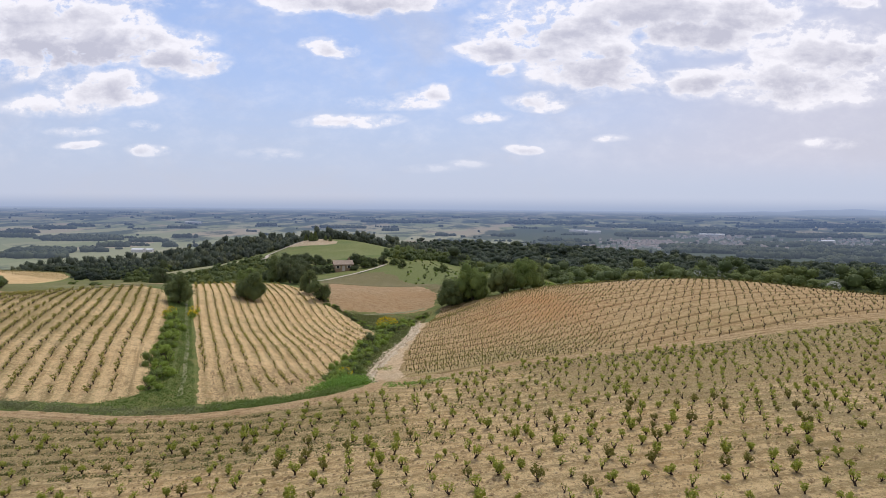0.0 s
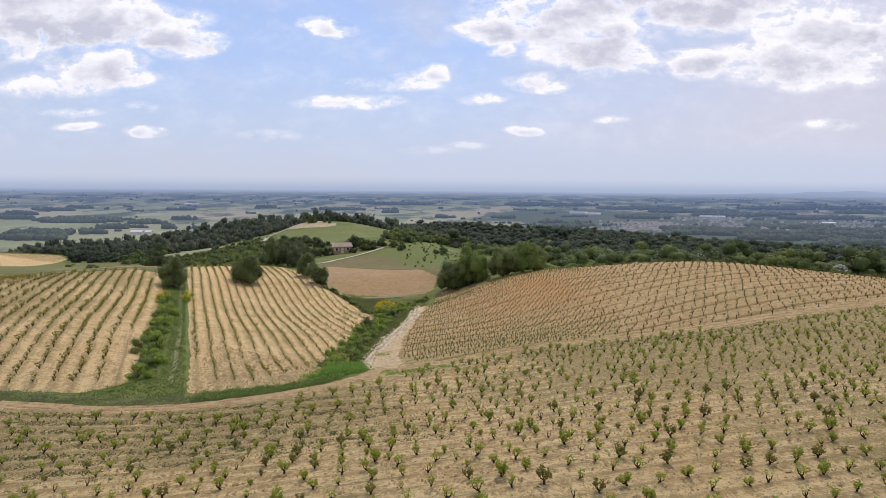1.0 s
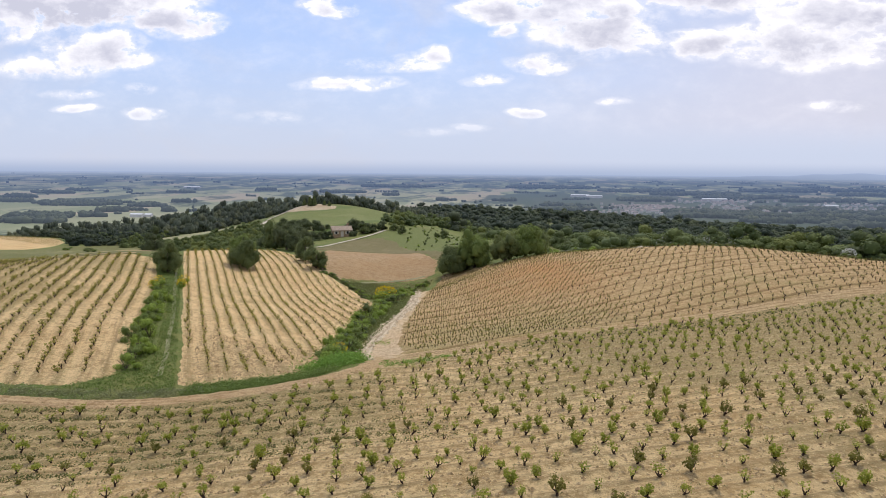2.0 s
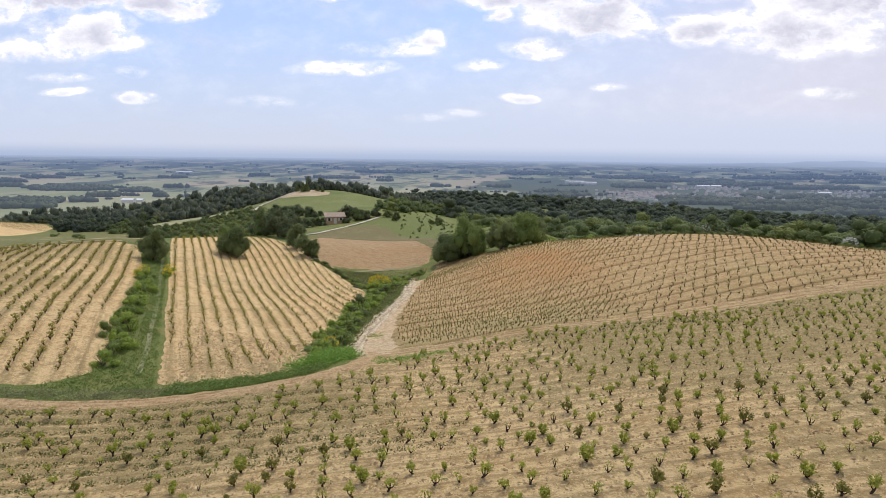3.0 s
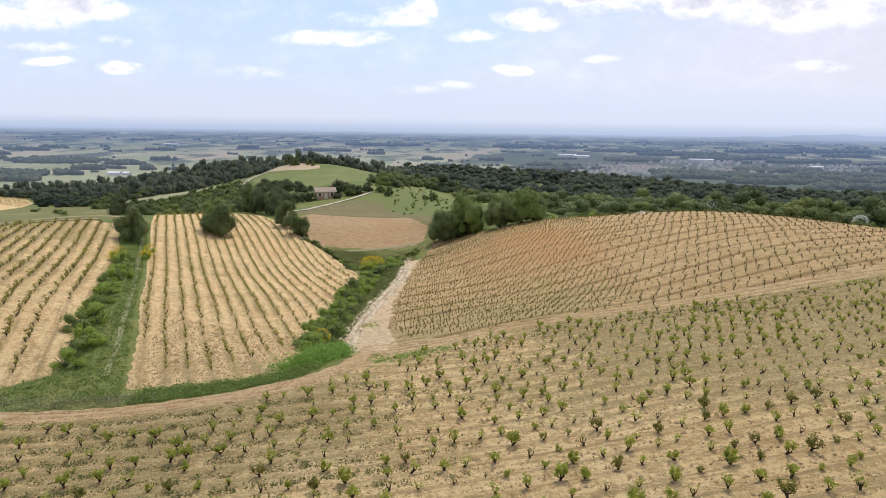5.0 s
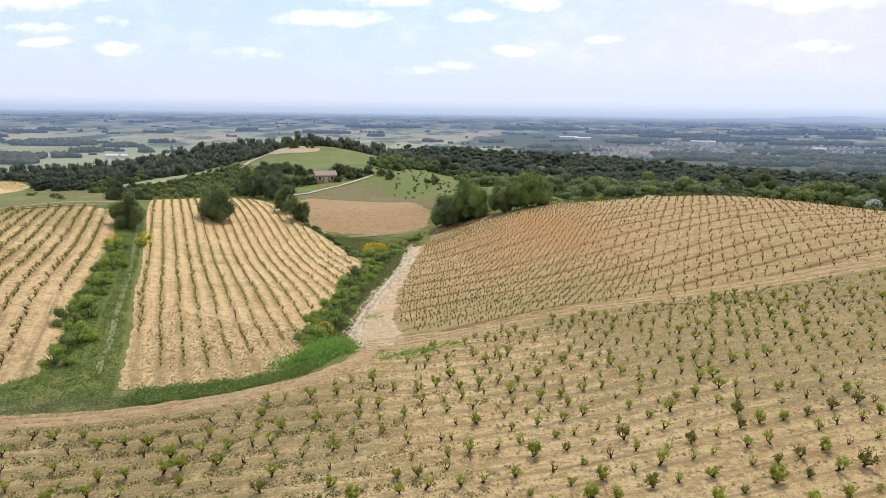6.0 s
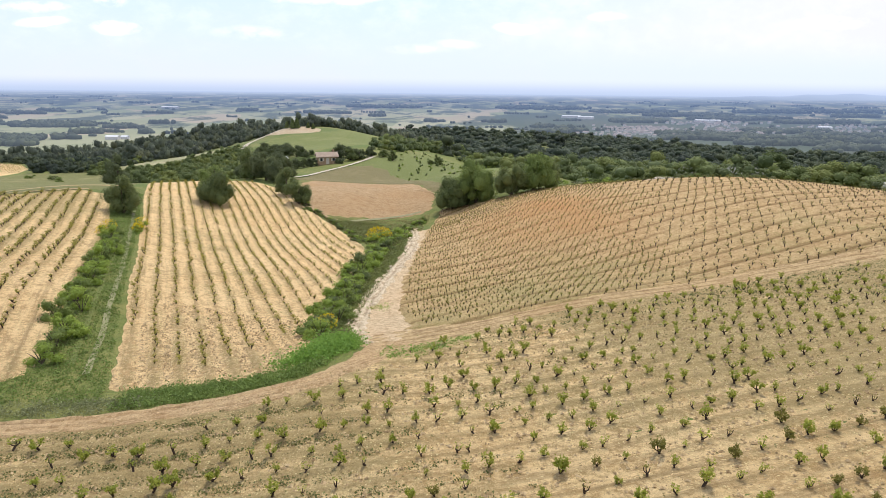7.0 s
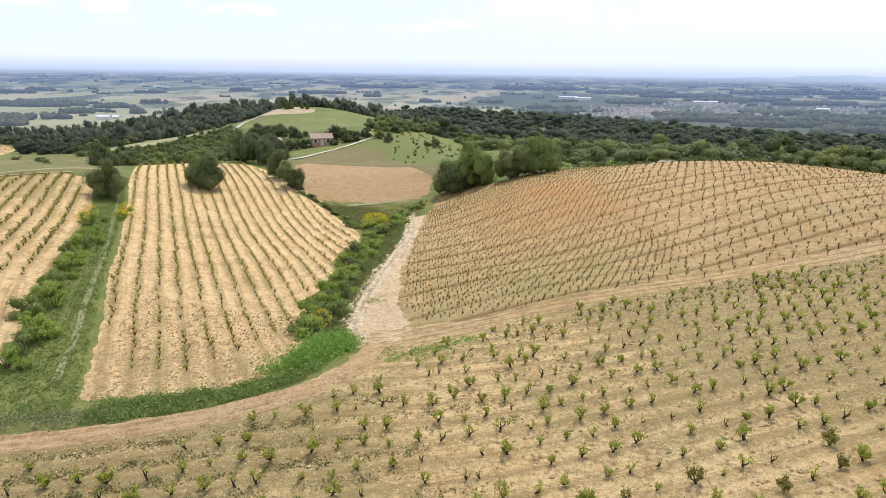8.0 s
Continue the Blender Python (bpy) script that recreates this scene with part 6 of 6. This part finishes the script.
def far_town():
    rng = np.random.default_rng(77)
    heap = Heap()
    groups = [(430, 1420, 70, 120, 95), (500, 1480, 70, 80, 60), (730, 1680, 120, 70, 60), (720, 1450, 130, 80, 55), (900, 1400, 140, 70, 40), (620, 1330, 100, 60, 35), (1020, 1560, 160, 80, 40), (330, 1250, 90, 70, 26)]
    for x, y, a, b, k in groups:
        for _ in range(k):
            px, py = x + rng.normal(0, a * 0.5), y + rng.normal(0, b * 0.6)
            L, D, E = rng.uniform(5, 9), rng.uniform(4, 6), rng.uniform(3, 5)
            t = rng.uniform(-0.5, 0.5)
            c, s = np.cos(t), np.sin(t)
            z = spot(px, py)
            for (v, f), m in ((block(-L / 2, L / 2, -D / 2, D / 2, -2, E), 0), (gable(L, D, E, E + 1.8, 0.3, 0.3), 1)):
                heap.add(np.stack([v[:, 0] * c - v[:, 1] * s + px, v[:, 0] * s + v[:, 1] * c + py, v[:, 2] + z], 1), f, m)
    for px, py, L, D, E in [(395, 1930, 60, 16, 6), (430, 1880, 50, 14, 6), (735, 1740, 40, 16, 7), (770, 1735, 30, 14, 7), (940, 1500, 34, 14, 6), (-590, 1040, 22, 10, 5), (-1000, 2140, 60, 14, 5), (60, 840, 12, 8, 5), (22, 772, 10, 7, 4.5), (-575, 1052, 12, 8, 4)]:
        z = spot(px, py)
        for (v, f), m in ((block(-L / 2, L / 2, -D / 2, D / 2, -2, E), 0), (gable(L, D, E, E + 2.0, 0.3, 0.3), 2)):
            heap.add(v + [px, py, z], f, m)
    tagged(new("far_town", heap.mesh("far_town", [FAR_WALL, FAR_TILE, FAR_METAL])), "hazy small town of pale walls and tiled roofs", "town", kind="stuff")


far_town()


def far_ridge():
    """Low blue hills on the rim of the plain."""
    u = np.linspace(0.30, 0.95, 120)
    rise = np.clip((u - 0.34) / 0.25, 0, 1) ** 1.5 * (26 + 5 * np.sin(u * 31) + 3 * np.sin(u * 77))
    rows_ = []
    for y, part_up in ((3600, 0.0), (3850, 0.75), (4050, 1.0), (4250, 0.6)):
        x = u * y
        rows_.append(np.stack([x, np.full_like(x, y), land(x, np.full_like(x, y)) - 3 + rise * part_up], 1))
    v = np.stack(rows_, 1)
    k = 4
    i, j = np.meshgrid(np.arange(119), np.arange(k - 1), indexing="ij")
    f = np.stack([i * k + j, (i + 1) * k + j, (i + 1) * k + j + 1, i * k + j + 1], -1).reshape(-1, 4)
    mat = haze_glow(plain_paint("far_wooded_hill", (0.075, 0.09, 0.05), (0.04, 0.055, 0.03), 0.01))
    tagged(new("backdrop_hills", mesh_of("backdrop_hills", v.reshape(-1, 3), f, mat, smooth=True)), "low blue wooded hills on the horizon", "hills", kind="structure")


far_ridge()
